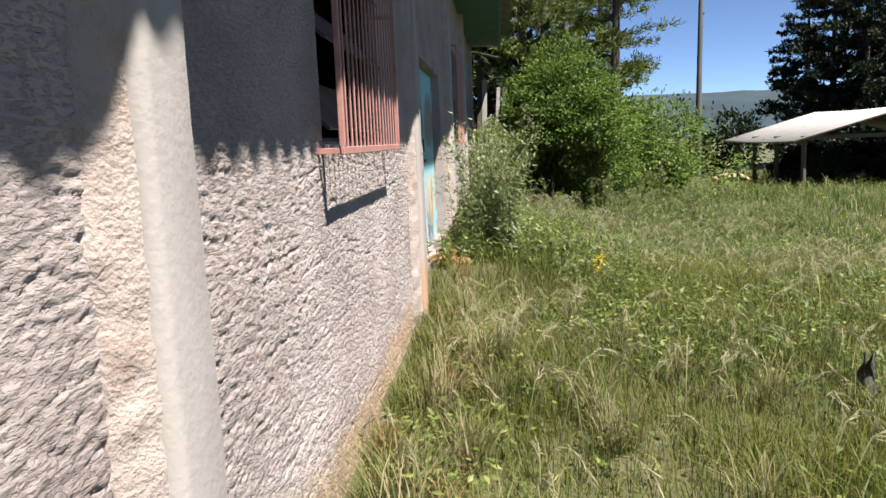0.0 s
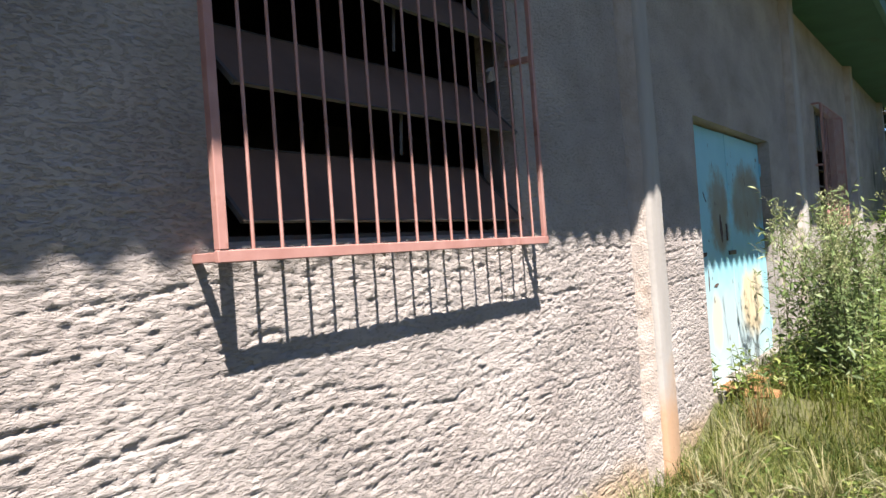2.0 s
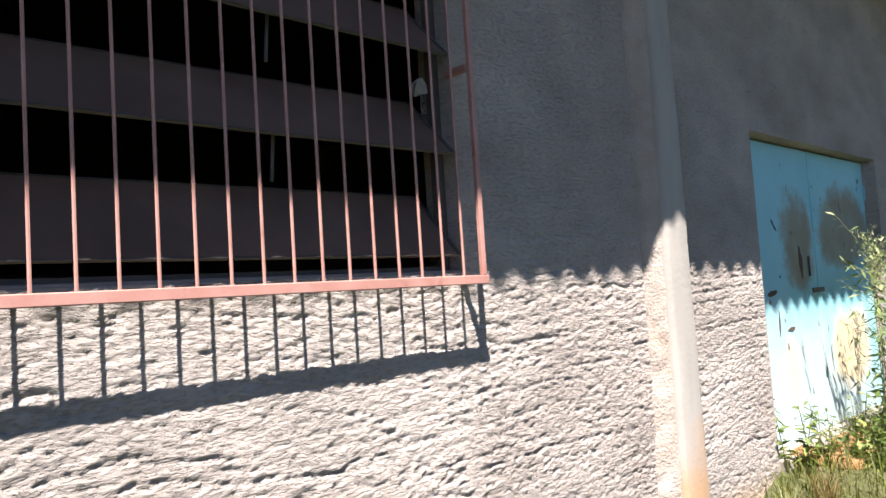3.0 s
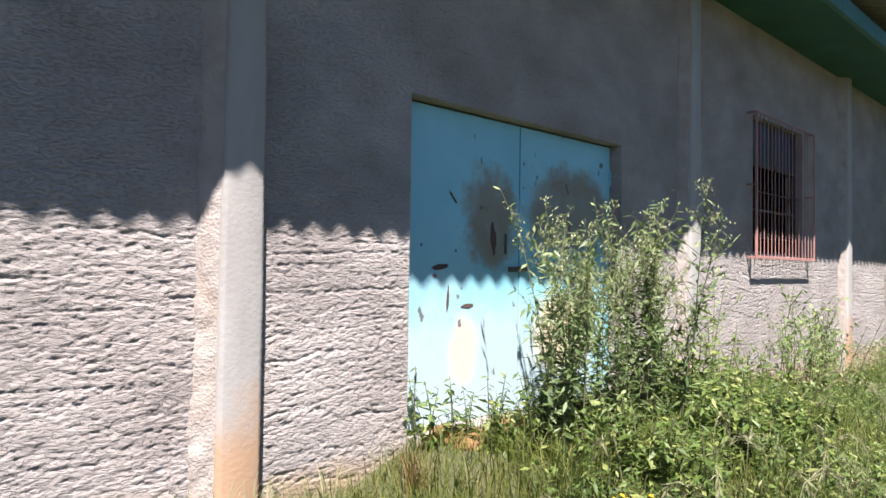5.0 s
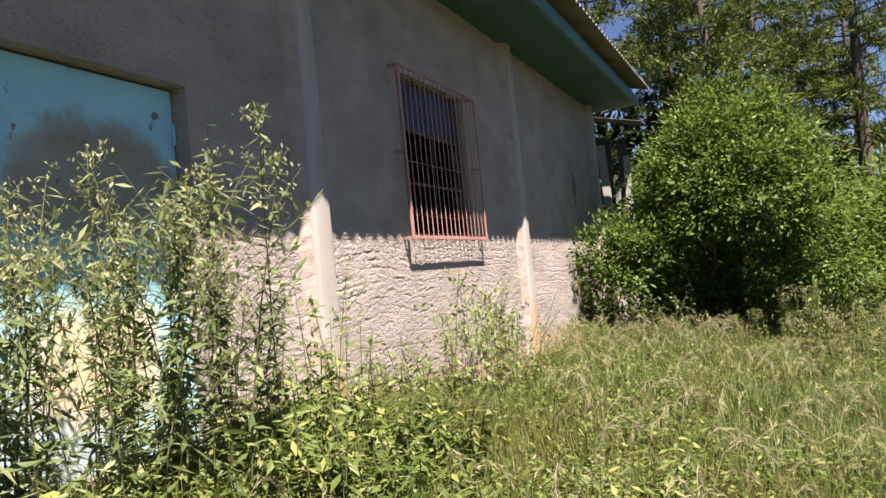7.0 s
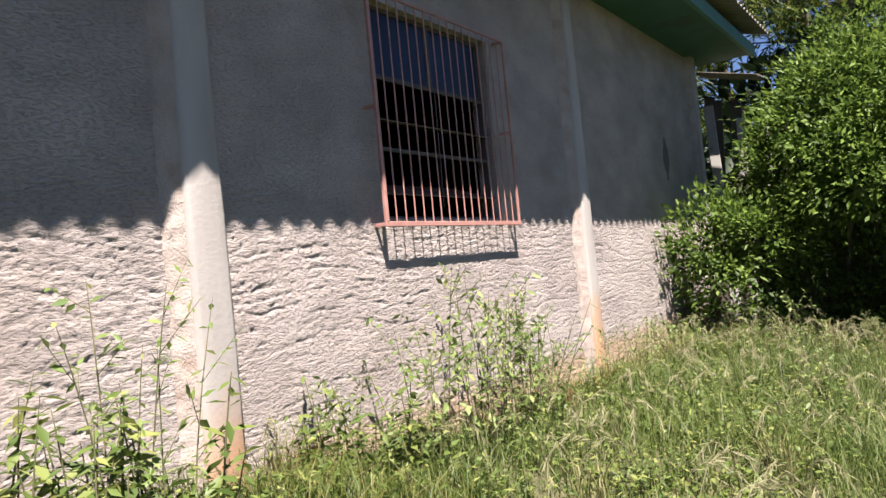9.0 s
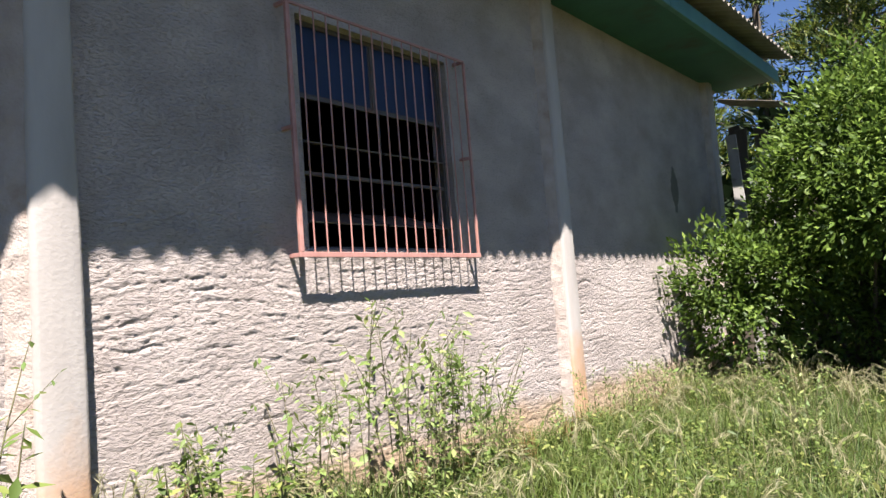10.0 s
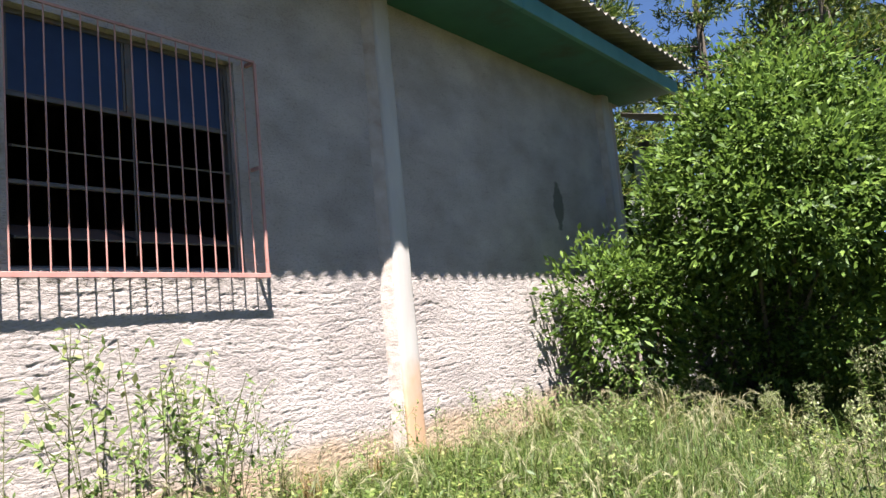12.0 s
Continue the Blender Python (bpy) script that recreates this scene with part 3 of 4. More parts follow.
def build_grille(y_lo, y_hi, z_lo, z_hi, bars, out):
    t = thing("window_grille", "salmon painted iron window grille standing proud of the wall", "window grille", "grilles over the windows")
    part("bottom_rail", boxed((out - 0.006, y_lo - 0.02, z_lo - 0.016), (out + 0.010, y_hi + 0.02, z_lo + 0.016), 0.003), GRILLE, t)
    part("top_rail", boxed((out - 0.008, y_lo, z_hi - 0.008), (out + 0.008, y_hi, z_hi + 0.008), 0.002), GRILLE, t)
    part("side_post", boxed((out - 0.012, y_lo - 0.015, z_lo + 0.016), (out + 0.011, y_lo + 0.014, z_hi - 0.008), 0.003), GRILLE, t)
    part("side_post", boxed((out - 0.009, y_hi - 0.010, z_lo + 0.016), (out + 0.009, y_hi + 0.010, z_hi - 0.008), 0.002), GRILLE, t)
    for k in range(1, bars + 1):
        y = y_lo + (y_hi - y_lo) * k / (bars + 1)
        wob = 0.004 * math.sin(k * 12.9)
        part("bar", bar_bm((out, y, z_lo), (out + wob * 0.4, y + wob, z_hi), 0.0050), GRILLE, t)
    for y in (y_lo, y_hi):
        for z in (z_lo, z_lo + (z_hi - z_lo) * 0.5, z_hi):
            part("bracket", boxed((-0.02, y - 0.012, z - 0.012), (out - 0.0125, y + 0.012, z + 0.012), 0.002), GRILLE, t)


def build_paper():
    t = thing("crumpled_paper", "crumpled pale paper caught in the open louvre", "paper", at=pose(-0.02, 2.93, 2.22))
    bm = bmesh.new()
    bmesh.ops.create_icosphere(bm, subdivisions=2, radius=0.028)
    for v in bm.verts:
        v.co *= 1 + 0.9 * noise.noise(v.co * 60)
        v.co.z *= 1.3 if v.co.z < 0 else 0.7
    part("wad", bm, SILL, t)


build_paper()
build_grille(1.40, 3.07, 1.50, 3.06, 16, 0.108)
build_grille(10.51, 12.29, 1.49, 3.02, 16, 0.100)


# blue double door
RUST = surface("rust", (0.05, 0.03, 0.025), (0.11, 0.06, 0.045), 30, 0.9, bump_m=0.001)
SCABS = ((5.99, 1.325, 0.075, 0.017, 6), (6.06, 1.12, 0.012, 0.075, -4), (6.245, 1.077, 0.058, 0.012, 4), (6.10, 1.77, 0.008, 0.05, 42), (5.94, 1.27, 0.016, 0.012, 0), (6.50, 1.52, 0.03, 0.10, 5), (5.82, 1.46, 0.008, 0.009, 0), (6.13, 1.43, 0.007, 0.009, 0))


def build_door():
    d = tagged(new("door_1"), "pale blue painted steel double door, closed, rubbed and rusting", "door", kind="structure")
    z0, z1 = 0.34, 2.325
    for a, b in ((5.645, 6.776), (6.790, 7.965)):
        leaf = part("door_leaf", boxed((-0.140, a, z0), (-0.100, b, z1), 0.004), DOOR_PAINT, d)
        for z in (z0 + 0.25, z1 - 0.25):
            y = a + 0.004 if a < 6 else b - 0.004
            part("hinge", bar_bm((-0.095, y, z - 0.06), (-0.095, y, z + 0.06), 0.010), DOOR_PAINT, leaf)
    part("hasp", boxed((-0.099, 6.66, 1.30), (-0.085, 6.86, 1.335), 0.003), STEEL, d, "dark rusty latch")
    part("pull", bar_bm((-0.088, 6.62, 1.42), (-0.088, 6.62, 1.56), 0.008), STEEL, d)
    for k, (y, z, w, h, turn) in enumerate(SCABS):
        bm = bmesh.new()
        bmesh.ops.create_circle(bm, cap_ends=True, segments=14, radius=1.0, matrix=Matrix.Rotation(radians(90), 4, 'Y'))
        for q in bm.verts:
            q.co *= 1 + 0.5 * noise.noise(q.co * 2.3 + Vector((k * 5.0, 0, 0)))
        bmesh.ops.extrude_face_region(bm, geom=bm.faces[:])
        for q in bm.verts[:14]:
            q.co.x -= 0.002
        ob = part("rust_scab", bm, RUST, d, "dark rust scab")
        ob.matrix_local = pose(-0.0965, y, z, turn, 0, 0) @ Matrix.Diagonal((1, w, h, 1))
    frame_bm = bmesh.new()
    box(frame_bm, (-0.178, 5.632, 0.332), (-0.143, 5.66, 2.338))
    box(frame_bm, (-0.178, 7.95, 0.332), (-0.143, 7.978, 2.338))
    box(frame_bm, (-0.178, 5.66, 2.30), (-0.143, 7.95, 2.338))
    part("door_frame", frame_bm, STEEL, d)
    part("door_sill", boxed((-0.17, 5.64, 0.26), (0.06, 7.97, 0.338), 0.01), SILL, d)


build_door()


# leftovers at the far corner
def build_annex():
    t = thing("board_stack", "bleached boards standing upright past the shed's corner", "boards")
    for k, (x, y, tilt, w, h) in enumerate(((0.05, 19.75, -2, 0.16, 3.75), (0.30, 19.85, 1.5, 0.13, 3.5), (0.55, 19.95, 4, 0.10, 3.3))):
        ob = part("board", boxed((-w / 2, -0.015, -0.3), (w / 2, 0.015, h), 0.004), PALE_WOOD, t)
        ob.matrix_local = pose(x, y, float(ground_z(x, y)), 0, tilt, 0)
    # added filler: dark boards stand in for the dark gap past the corner
    for k, (x, y, tilt, w, h) in enumerate(((-0.25, 20.2, 3, 0.2, 3.9), (-0.02, 20.25, -2, 0.18, 4.0), (0.2, 20.2, 1, 0.2, 3.8), (0.43, 20.25, -3, 0.17, 3.9), (0.68, 20.2, 5, 0.15, 3.3))):
        ob = part("board", boxed((-w / 2, -0.015, -0.3), (w / 2, 0.015, h), 0.004), DARK_WOOD, t, "added dark board filling the dark gap")
        ob.matrix_local = pose(x, y, float(ground_z(x, y)), 0, tilt, 0)
    s = thing("broken_sheet", "broken grey fibre-cement sheet hanging at the corner", "roof sheet")
    v, f = [], []
    for i in range(25):
        for j in (0, 1):
            v.append((0.95 * j * (1 - 0.01 * (i % 5)), 0.036 * i, 0.025 * math.cos(i * 2 * math.pi / 5)))
    for i in range(24):
        f.append((2 * i, 2 * i + 1, 2 * i + 3, 2 * i + 2))
    ob = mesh_part("sheet", np_mesh("sheet", v, f, FIBRE), s)
    md = ob.modifiers.new("thick", 'SOLIDIFY')
    md.thickness = 0.008
    s.matrix_world = pose(-0.1, 19.3, 3.95, 6, 14, 4)


build_annex()

# ---- plants ----
rng = np.random.default_rng(5)


def grass_field(name, zones, label, mat):
    vs = []
    for x0, x1, y0, y1, count, wide, tall in zones:
        x, y = rng.uniform(x0, x1, count), rng.uniform(y0, y1, count)
        soft = 0.35 + 0.03 * (x1 - x0)
        x, y = np.abs(x + rng.normal(0, soft, count) * (x > 1.2)), y + rng.normal(0, soft, count)
        clump = wave(x * 2.3, y * 2.3, 4.0) * 0.5 + wave(x * 0.7, y * 0.7, 9.0) * 0.5
        keep = (x > 0.06) | (y > 19.3) | (y < -6.4)
        keep &= rng.random(count) < 0.75 + 0.5 * clump
        bare = (x < 1.0) & (y > 5.2) & (y < 8.6) & (rng.random(count) < 0.6)
        keep &= ~bare & ~((np.abs(x - 15.5) < 4) & (np.abs(y - 30.6) < 4.2))
        x, y, clump = x[keep], y[keep], clump[keep]
        n = len(x)
        h = tall * np.clip(rng.normal(0.62, 0.24, n), 0.15, 1.4) * (1 + 0.45 * clump)
        h *= 0.82 + 0.18 * smooth(0.1, 0.9, x)
        a = rng.uniform(0, 2 * np.pi, n)
        lean = rng.uniform(0.15, 1.15, n) * h
        w = wide * rng.uniform(0.6, 1.3, n)
        b = np.stack([x, y, ground_z(x, y) - 0.01], 1)
        way = np.stack([np.cos(a), np.sin(a), np.zeros(n)], 1)
        t = a + rng.uniform(0.6, 2.5, n)
        side = np.stack([np.cos(t), np.sin(t), np.zeros(n)], 1) * w[:, None] / 2
        up = np.array([0, 0, 1.0])
        midp = b + way * (lean * 0.3)[:, None] + up * (h * 0.6)[:, None]
        tip = b + way * lean[:, None] + up * (h * rng.uniform(0.75, 1.0, n))[:, None]
        vs.append(np.stack([b - side, b + side, midp - side * 0.8, midp + side * 0.8, tip], 1))
    v = np.concatenate(vs)
    base = np.arange(len(v))[:, None] * 5
    f = np.concatenate([base + np.array(k) for k in ((0, 1, 3), (0, 3, 2), (2, 3, 4))], 1).reshape(-1, 3)
    ob = new(name, np_mesh(name, v.reshape(-1, 3), f, mat))
    tagged(ob, label, "grass", kind="stuff")


grass_field("grass", [
    (0.06, 4.2, -1.6, 9.5, 150000, 0.005, 0.30),
    (0.06, 0.9, -1.4, 5.6, 24000, 0.005, 0.26),
    (4.2, 8.0, -2.0, 9.5, 34000, 0.008, 0.36),
    (8.0, 16.0, -3.0, 16.5, 20000, 0.016, 0.45),
    (-10, 26.0, 24.0, 44.0, 26000, 0.034, 0.6),
    (16.0, 30.0, -3.0, 24.0, 8000, 0.035, 0.6),
    (-6.0, 10.0, -12.0, -3.0, 5000, 0.014, 0.4),
], "tall mixed field grass, green with dry straw blades", GRASS)
grass_field("lush_grass", [
    (0.06, 6.5, 9.3, 16.5, 76000, 0.0065, 0.31),
    (0.06, 14.0, 16.5, 24.0, 36000, 0.012, 0.45),
    (6.5, 8.0, 9.5, 16.5, 6000, 0.012, 0.42),
], "lush green field grass towards the bush", LUSH)


def seed_grass():
    """Arching stalks with drooping pale heads."""
    pos, way, nrm, ln, wd = [], [], [], [], []
    stalks = []
    for k in range(950):
        u = rng.random()
        x, y = (rng.uniform(0.35, 6.0), rng.uniform(-1.0, 17.0)) if u < 0.85 else (rng.uniform(3, 12), rng.uniform(4, 24))
        if y < 0.0 and x < 1.3 and x > 0.55:
            continue
        if 5.2 < y < 9 and x < 1.4:
            continue
        h, a = rng.uniform(0.3, 0.54), rng.uniform(0, 2 * np.pi)
        d = np.array([np.cos(a), np.sin(a), 0])
        b = np.array([x, y, float(ground_z(x, y))])
        pts = [b, b + d * h * 0.08 + (0, 0, h * 0.5), b + d * h * 0.22 + (0, 0, h * 0.86), b + d * h * 0.42 + (0, 0, h * 0.98), b + d * h * 0.62 + (0, 0, h * 0.90), b + d * h * 0.72 + (0, 0, h * 0.76)]
        stalks.append(pts)
        for s in range(2, 5):
            p, q = pts[s], pts[s + 1]
            for i in range(13):
                w = q - p + rng.normal(0, 0.03, 3) + (0, 0, -0.035)
                pos.append(p + (q - p) * i / 13)
                way.append(w)
                nrm.append(rng.normal(0, 1, 3))
                ln.append(rng.uniform(0.045, 0.085))
                wd.append(0.0045)
    me = leaves_mesh("seed_grass", np.array(pos), np.array(way), np.array(nrm), ln, wd, SEED)
    tagged(new("seed_grass", me), "drooping pale seed heads of tall grass", "grass", kind="stuff")
    v, f = [], []
    for pts in stalks:
        o = len(v)
        for p in pts:
            v += [tuple(p + (-0.0016, 0.001, 0)), tuple(p + (0.0016, -0.001, 0))]
        f += [(o + 2 * i, o + 2 * i + 1, o + 2 * i + 3, o + 2 * i + 2) for i in range(len(pts) - 1)]
    tagged(new("grass_stalks", np_mesh("grass_stalks", v, f, SEED)), "thin dry stalks of tall grass", "grass", kind="stuff")


seed_grass()


def ground_weeds():
    """Small broad leaves in low clumps among the grass."""
    c = 3900
    x, y = rng.uniform(0.15, 7.5, c), rng.uniform(-1.2, 18, c)
    keep = wave(x * 1.1, y * 1.1, 6.0) + rng.normal(0, 0.35, c) > 0.0
    x, y = x[keep], y[keep]
    n = len(x) * 26
    size = np.repeat(rng.uniform(0.07, 0.2, len(x)), 26)
    px, py = np.repeat(x, 26) + rng.normal(0, 1, n) * size * 0.7, np.repeat(y, 26) + rng.normal(0, 1, n) * size * 0.7
    ok = px > 0.05
    px, py, size = px[ok], py[ok], size[ok]
    n = len(px)
    pos = np.stack([px, py, ground_z(px, py) + rng.uniform(0.1, 1.5, n) * size], 1)
    way = rng.normal(0, 1, (n, 3)) * (1, 1, 0.35)
    nrm = rng.normal(0, 0.35, (n, 3)) + (0, 0, 1)
    me = leaves_mesh("ground_weeds", pos, way, nrm, rng.uniform(0.03, 0.075, n), rng.uniform(0.014, 0.032, n), LOW_LEAF)
    tagged(new("ground_weeds", me), "low broad-leaved weeds mixed into the grass", "weeds", kind="stuff")


ground_weeds()


def yellow_flowers():
    n = 700
    x, y = rng.uniform(5.0, 14, n), rng.uniform(4, 26, n)
    near = rng.random(n) < 0.03
    x[near], y[near] = rng.normal(1.62, 0.035, near.sum()), rng.normal(5.3, 0.05, near.sum())
    z = ground_z(x, y) + rng.uniform(0.2, 0.42, n)
    pos = np.repeat(np.stack([x, y, z], 1), 4, 0)
    way = rng.normal(0, 1, (4 * n, 3)) * (1, 1, 0.4)
    me = leaves_mesh("yellow_flowers", pos, way, np.tile((0.0, 0.0, 1.0), (4 * n, 1)), np.full(4 * n, 0.027), np.full(4 * n, 0.02), YELLOW)
    tagged(new("yellow_flowers", me), "scattered small yellow wildflowers in the grass", "flowers", kind="stuff")


yellow_flowers()


def weed(name, label, category, group, height, stems, spread, leaf_len, leaf_wid, leaves, leaf_mat, twigs=0, seed=0, shoots=0):
    """A weed of several upright stems with leaves all along and, at will, a loose flower head."""
    r = np.random.default_rng(seed)
    t = thing(name, label, category, group)
    pos, way, nrm, ln, wd = [], [], [], [], []
    fp, fw, twig = [], [], []
    for s in range(stems):
        h = height * r.uniform(0.72, 1.0)
        a, lean = r.uniform(0, 2 * np.pi), r.uniform(0.04, 0.24) * h
        b = np.array([r.normal(0, spread), r.normal(0, spread), -0.03])
        d = np.array([np.cos(a), np.sin(a), 0])
        pts = [b + d * lean * u ** 1.6 + np.array([0, 0, h * u]) for u in (0, 0.3, 0.6, 0.85, 1.0)]
        mesh_part("stem", tubes_mesh("stem", [(pts, [0.0045, 0.004, 0.0033, 0.0025, 0.0012], 4)], WEED_STEM), t)
        for i in range(leaves):
            u = 0.12 + 0.88 * (i + r.random()) / leaves
            p = b + d * lean * u ** 1.6 + np.array([0, 0, h * u])
            c = i * 2.4 + r.normal(0, 0.3)
            pos.append(p)
            way.append(np.array([np.cos(c), np.sin(c), r.uniform(-0.95, 0.55)]))
            nrm.append(np.array([r.normal(0, 0.45), r.normal(0, 0.45), 1.0]))
            k = (1.15 - 0.6 * u) * r.uniform(0.7, 1.15)
            ln.append(leaf_len * k)
            wd.append(leaf_wid * k)
        for i in range(shoots):
            u = r.uniform(0.25, 0.92)
            c = r.uniform(0, 2 * np.pi)
            p = b + d * lean * u ** 1.6 + np.array([0, 0, h * u])
            q = p + np.array([np.cos(c), np.sin(c), r.uniform(0.5, 1.5)]) * h * 0.16 * r.uniform(0.6, 1.3)
            twig.append(([tuple(p), tuple(q)], [0.0024, 0.0012], 3))
            for m in range(7):
                pos.append(p + (q - p) * (0.25 + 0.75 * m / 6))
                way.append(np.array([np.cos(c), np.sin(c), 0.2]) * 0.5 + r.normal(0, 0.6, 3))
                nrm.append(np.array([r.normal(0, 0.5), r.normal(0, 0.5), 1.0]))
                k = r.uniform(0.35, 0.75)
                ln.append(leaf_len * k)
                wd.append(leaf_wid * k)
        for i in range(twigs):
            u = r.uniform(0.70, 0.98)
            c = r.uniform(0, 2 * np.pi)
            p = b + d * lean * u ** 1.6 + np.array([0, 0, h * u])
            q = p + np.array([np.cos(c), np.sin(c), 1.3]) * (1.08 - u) * h * 0.32 * r.uniform(0.6, 1.0)
            twig.append(([tuple(p), tuple(q)], [0.0022, 0.0012], 3))
            for m in range(9):
                w = p + (q - p) * r.uniform(0.25, 1.05) + r.normal(0, 0.016, 3)
                fp.append(w)
                fw.append(np.array([r.normal(0, 0.6), r.normal(0, 0.6), 0.8]))
    mesh_part("leaves", leaves_mesh("leaves", np.array(pos), np.array(way), np.array(nrm), ln, wd, leaf_mat), t)
    if twig and not twigs:
        tagged(mesh_part("side_shoot", tubes_mesh("side_shoot", twig, WEED_STEM), t), kind="stuff")
    if twigs:
        n = len(fp)
        head = mesh_part("flower_head", tubes_mesh("flower_head", twig, WEED_STEM), t, "loose branching flower head")
        buds = mesh_part("inflorescence", leaves_mesh("inflorescence", np.array(fp), np.array(fw), r.normal(0, 1, (n, 3)), r.uniform(0.016, 0.034, n), r.uniform(0.008, 0.013, n), FLUFF), head, "pale small buds")
        tagged(buds, kind="stuff")
        tagged(head, kind="stuff")
    return t


def plant_out(kinds, places, seed):
    r = np.random.default_rng(seed)
    for i, (x, y, s) in enumerate(places):
        k = kinds[i % len(kinds)]
        m = pose(x, y, float(ground_z(x, y)), r.uniform(-4, 4), r.uniform(-4, 4), r.uniform(0, 360)) @ Matrix.Scale(s, 4)
        if i < len(kinds):
            k.matrix_world = m
        else:
            c = copy_thing(k, m)
            c.matrix_basis = m


TALL = [weed("tall_weed", "tall leafy weed with pale flower tops before the blue door", "weed", "weeds before the door", 1.6, 3, 0.09, 0.128, 0.035, 56, WEED_LEAF, 9, 11 + k, 5) for k in range(4)]
r2 = np.random.default_rng(31)
spots = [(0.5 + r2.uniform(-0.3, 0.4), y, s) for y, s in zip(np.linspace(5.98, 7.45, 19), r2.uniform(0.72, 0.98, 19))]
spots[3] = (0.55, 7.42, 1.1)
spots[7] = (0.5, 7.2, 0.98)
plant_out(TALL, spots, 3)
LOW = [weed("leafy_weed", "low broad-leaved green weed on the clay bank", "weed", "low weeds along the wall", 0.50, 8, 0.12, 0.115, 0.038, 20, LOW_LEAF, 0, 41 + k) for k in range(4)]
spots = [(r2.uniform(0.45, 1.45), r2.uniform(5.9, 9.2), r2.uniform(0.55, 1.1)) for k in range(54)]
spots += [(0.22, 5.75, 0.95), (0.35, 5.95, 0.7), (0.3, 9.6, 1.0), (0.45, 9.95, 0.9), (0.4, 10.2, 0.8), (0.3, 8.8, 0.9), (0.5, 9.2, 0.8)]
spots += [(r2.uniform(0.3, 2.3), r2.uniform(8.5, 13.5), r2.uniform(0.4, 0.65)) for k in range(46)]
spots += [(r2.uniform(0.25, 1.3), r2.uniform(15.2, 16.6), r2.uniform(0.55, 0.95)) for k in range(18)]
spots += [(0.42, 8.35, 1.45), (0.5, 8.1, 1.15), (0.42, 9.65, 1.3), (0.5, 9.85, 1.0), (0.4, 10.05, 0.9)]
spots += [(r2.uniform(0.9, 2.3), r2.uniform(5.0, 8.8), r2.uniform(0.5, 0.95)) for k in range(44)]
spots = [p for p in spots if not (8.5 < p[1] < 9.25 and p[0] < 1.7)]
plant_out(LOW, spots, 4)
THIN = [weed("thin_weed", "slender pale green weed against the sunlit wall", "weed", "slender weeds along the wall", 1.12, 3, 0.12, 0.10, 0.042, 13, PALE_LEAF, 0, 71 + k, 4) for k in range(4)]
spots = [(r2.uniform(0.2, 0.8), y + r2.normal(0, 0.12), r2.uniform(0.62, 1.05)) for y in np.linspace(9.9, 11.9, 9)]
spots += [(0.42, 11.05, 1.2), (0.5, 11.25, 1.12), (0.38, 11.35, 1.0), (0.55, 10.7, 1.0), (0.5, 11.6, 0.9)]
spots += [(0.5, 8.40, 1.0), (0.6, 8.2, 0.8), (0.5, 9.45, 0.6)]
spots += [(r2.uniform(0.15, 0.7), r2.uniform(11.9, 16.6), r2.uniform(0.35, 0.62)) for k in range(22)]
spots += [(r2.uniform(1.2, 2.2), r2.uniform(12.5, 15.5), r2.uniform(0.6, 0.9)) for k in range(4)]
plant_out(THIN, spots, 5)


FIELD = [weed("field_weed", "tall green weed standing in the field grass", "weed", "weeds in the field", 1.0, 5, 0.12, 0.10, 0.03, 30, LOW_LEAF, 4, 91 + k) for k in range(3)]
spots = [(r2.uniform(3.0, 6.6), r2.uniform(13.0, 19.0), r2.uniform(0.6, 1.15)) for k in range(50)]
spots += [(r2.uniform(4.4, 7.5), r2.uniform(4.0, 13.0), r2.uniform(0.45, 0.75)) for k in range(16)]
spots += [(r2.uniform(1.6, 2.3), r2.uniform(6.0, 8.5), r2.uniform(0.4, 0.55)) for k in range(5)]
spots += [(r2.uniform(1.5, 3.2), r2.uniform(16.0, 16.8), r2.uniform(0.45, 0.7)) for k in range(9)]
plant_out(FIELD, spots, 6)


def build_tuft(seed, mat, label):
    """Long arching blades, dry and green, from one root."""
    r = np.random.default_rng(seed)
    t = thing("grass_tuft", label, "grass tuft", "dry tufts at the wall's foot")
    v, f = [], []
    for k in range(90):
        a, h, reach = r.uniform(0, 2 * np.pi), r.uniform(0.22, 0.52), r.uniform(0.08, 0.34)
        b = np.array([r.normal(0, 0.05), r.normal(0, 0.05), -0.02])
        d, sd = np.array([np.cos(a), np.sin(a), 0]), np.array([-np.sin(a), np.cos(a), 0]) * 0.0036
        o = len(v)
        for i in range(7):
            u = i / 6
            p = b + d * reach * u ** 1.5 + np.array([0, 0, h * (1.55 * u - 0.75 * u ** 2.6)])
            v += [tuple(p - sd * (1.05 - u)), tuple(p + sd * (1.05 - u))]
        f += [(o + 2 * i, o + 2 * i + 1, o + 2 * i + 3, o + 2 * i + 2) for i in range(6)]
    tagged(mesh_part("blade_clump", np_mesh("blade_clump", v, f, mat), t), kind="stuff")
    return t


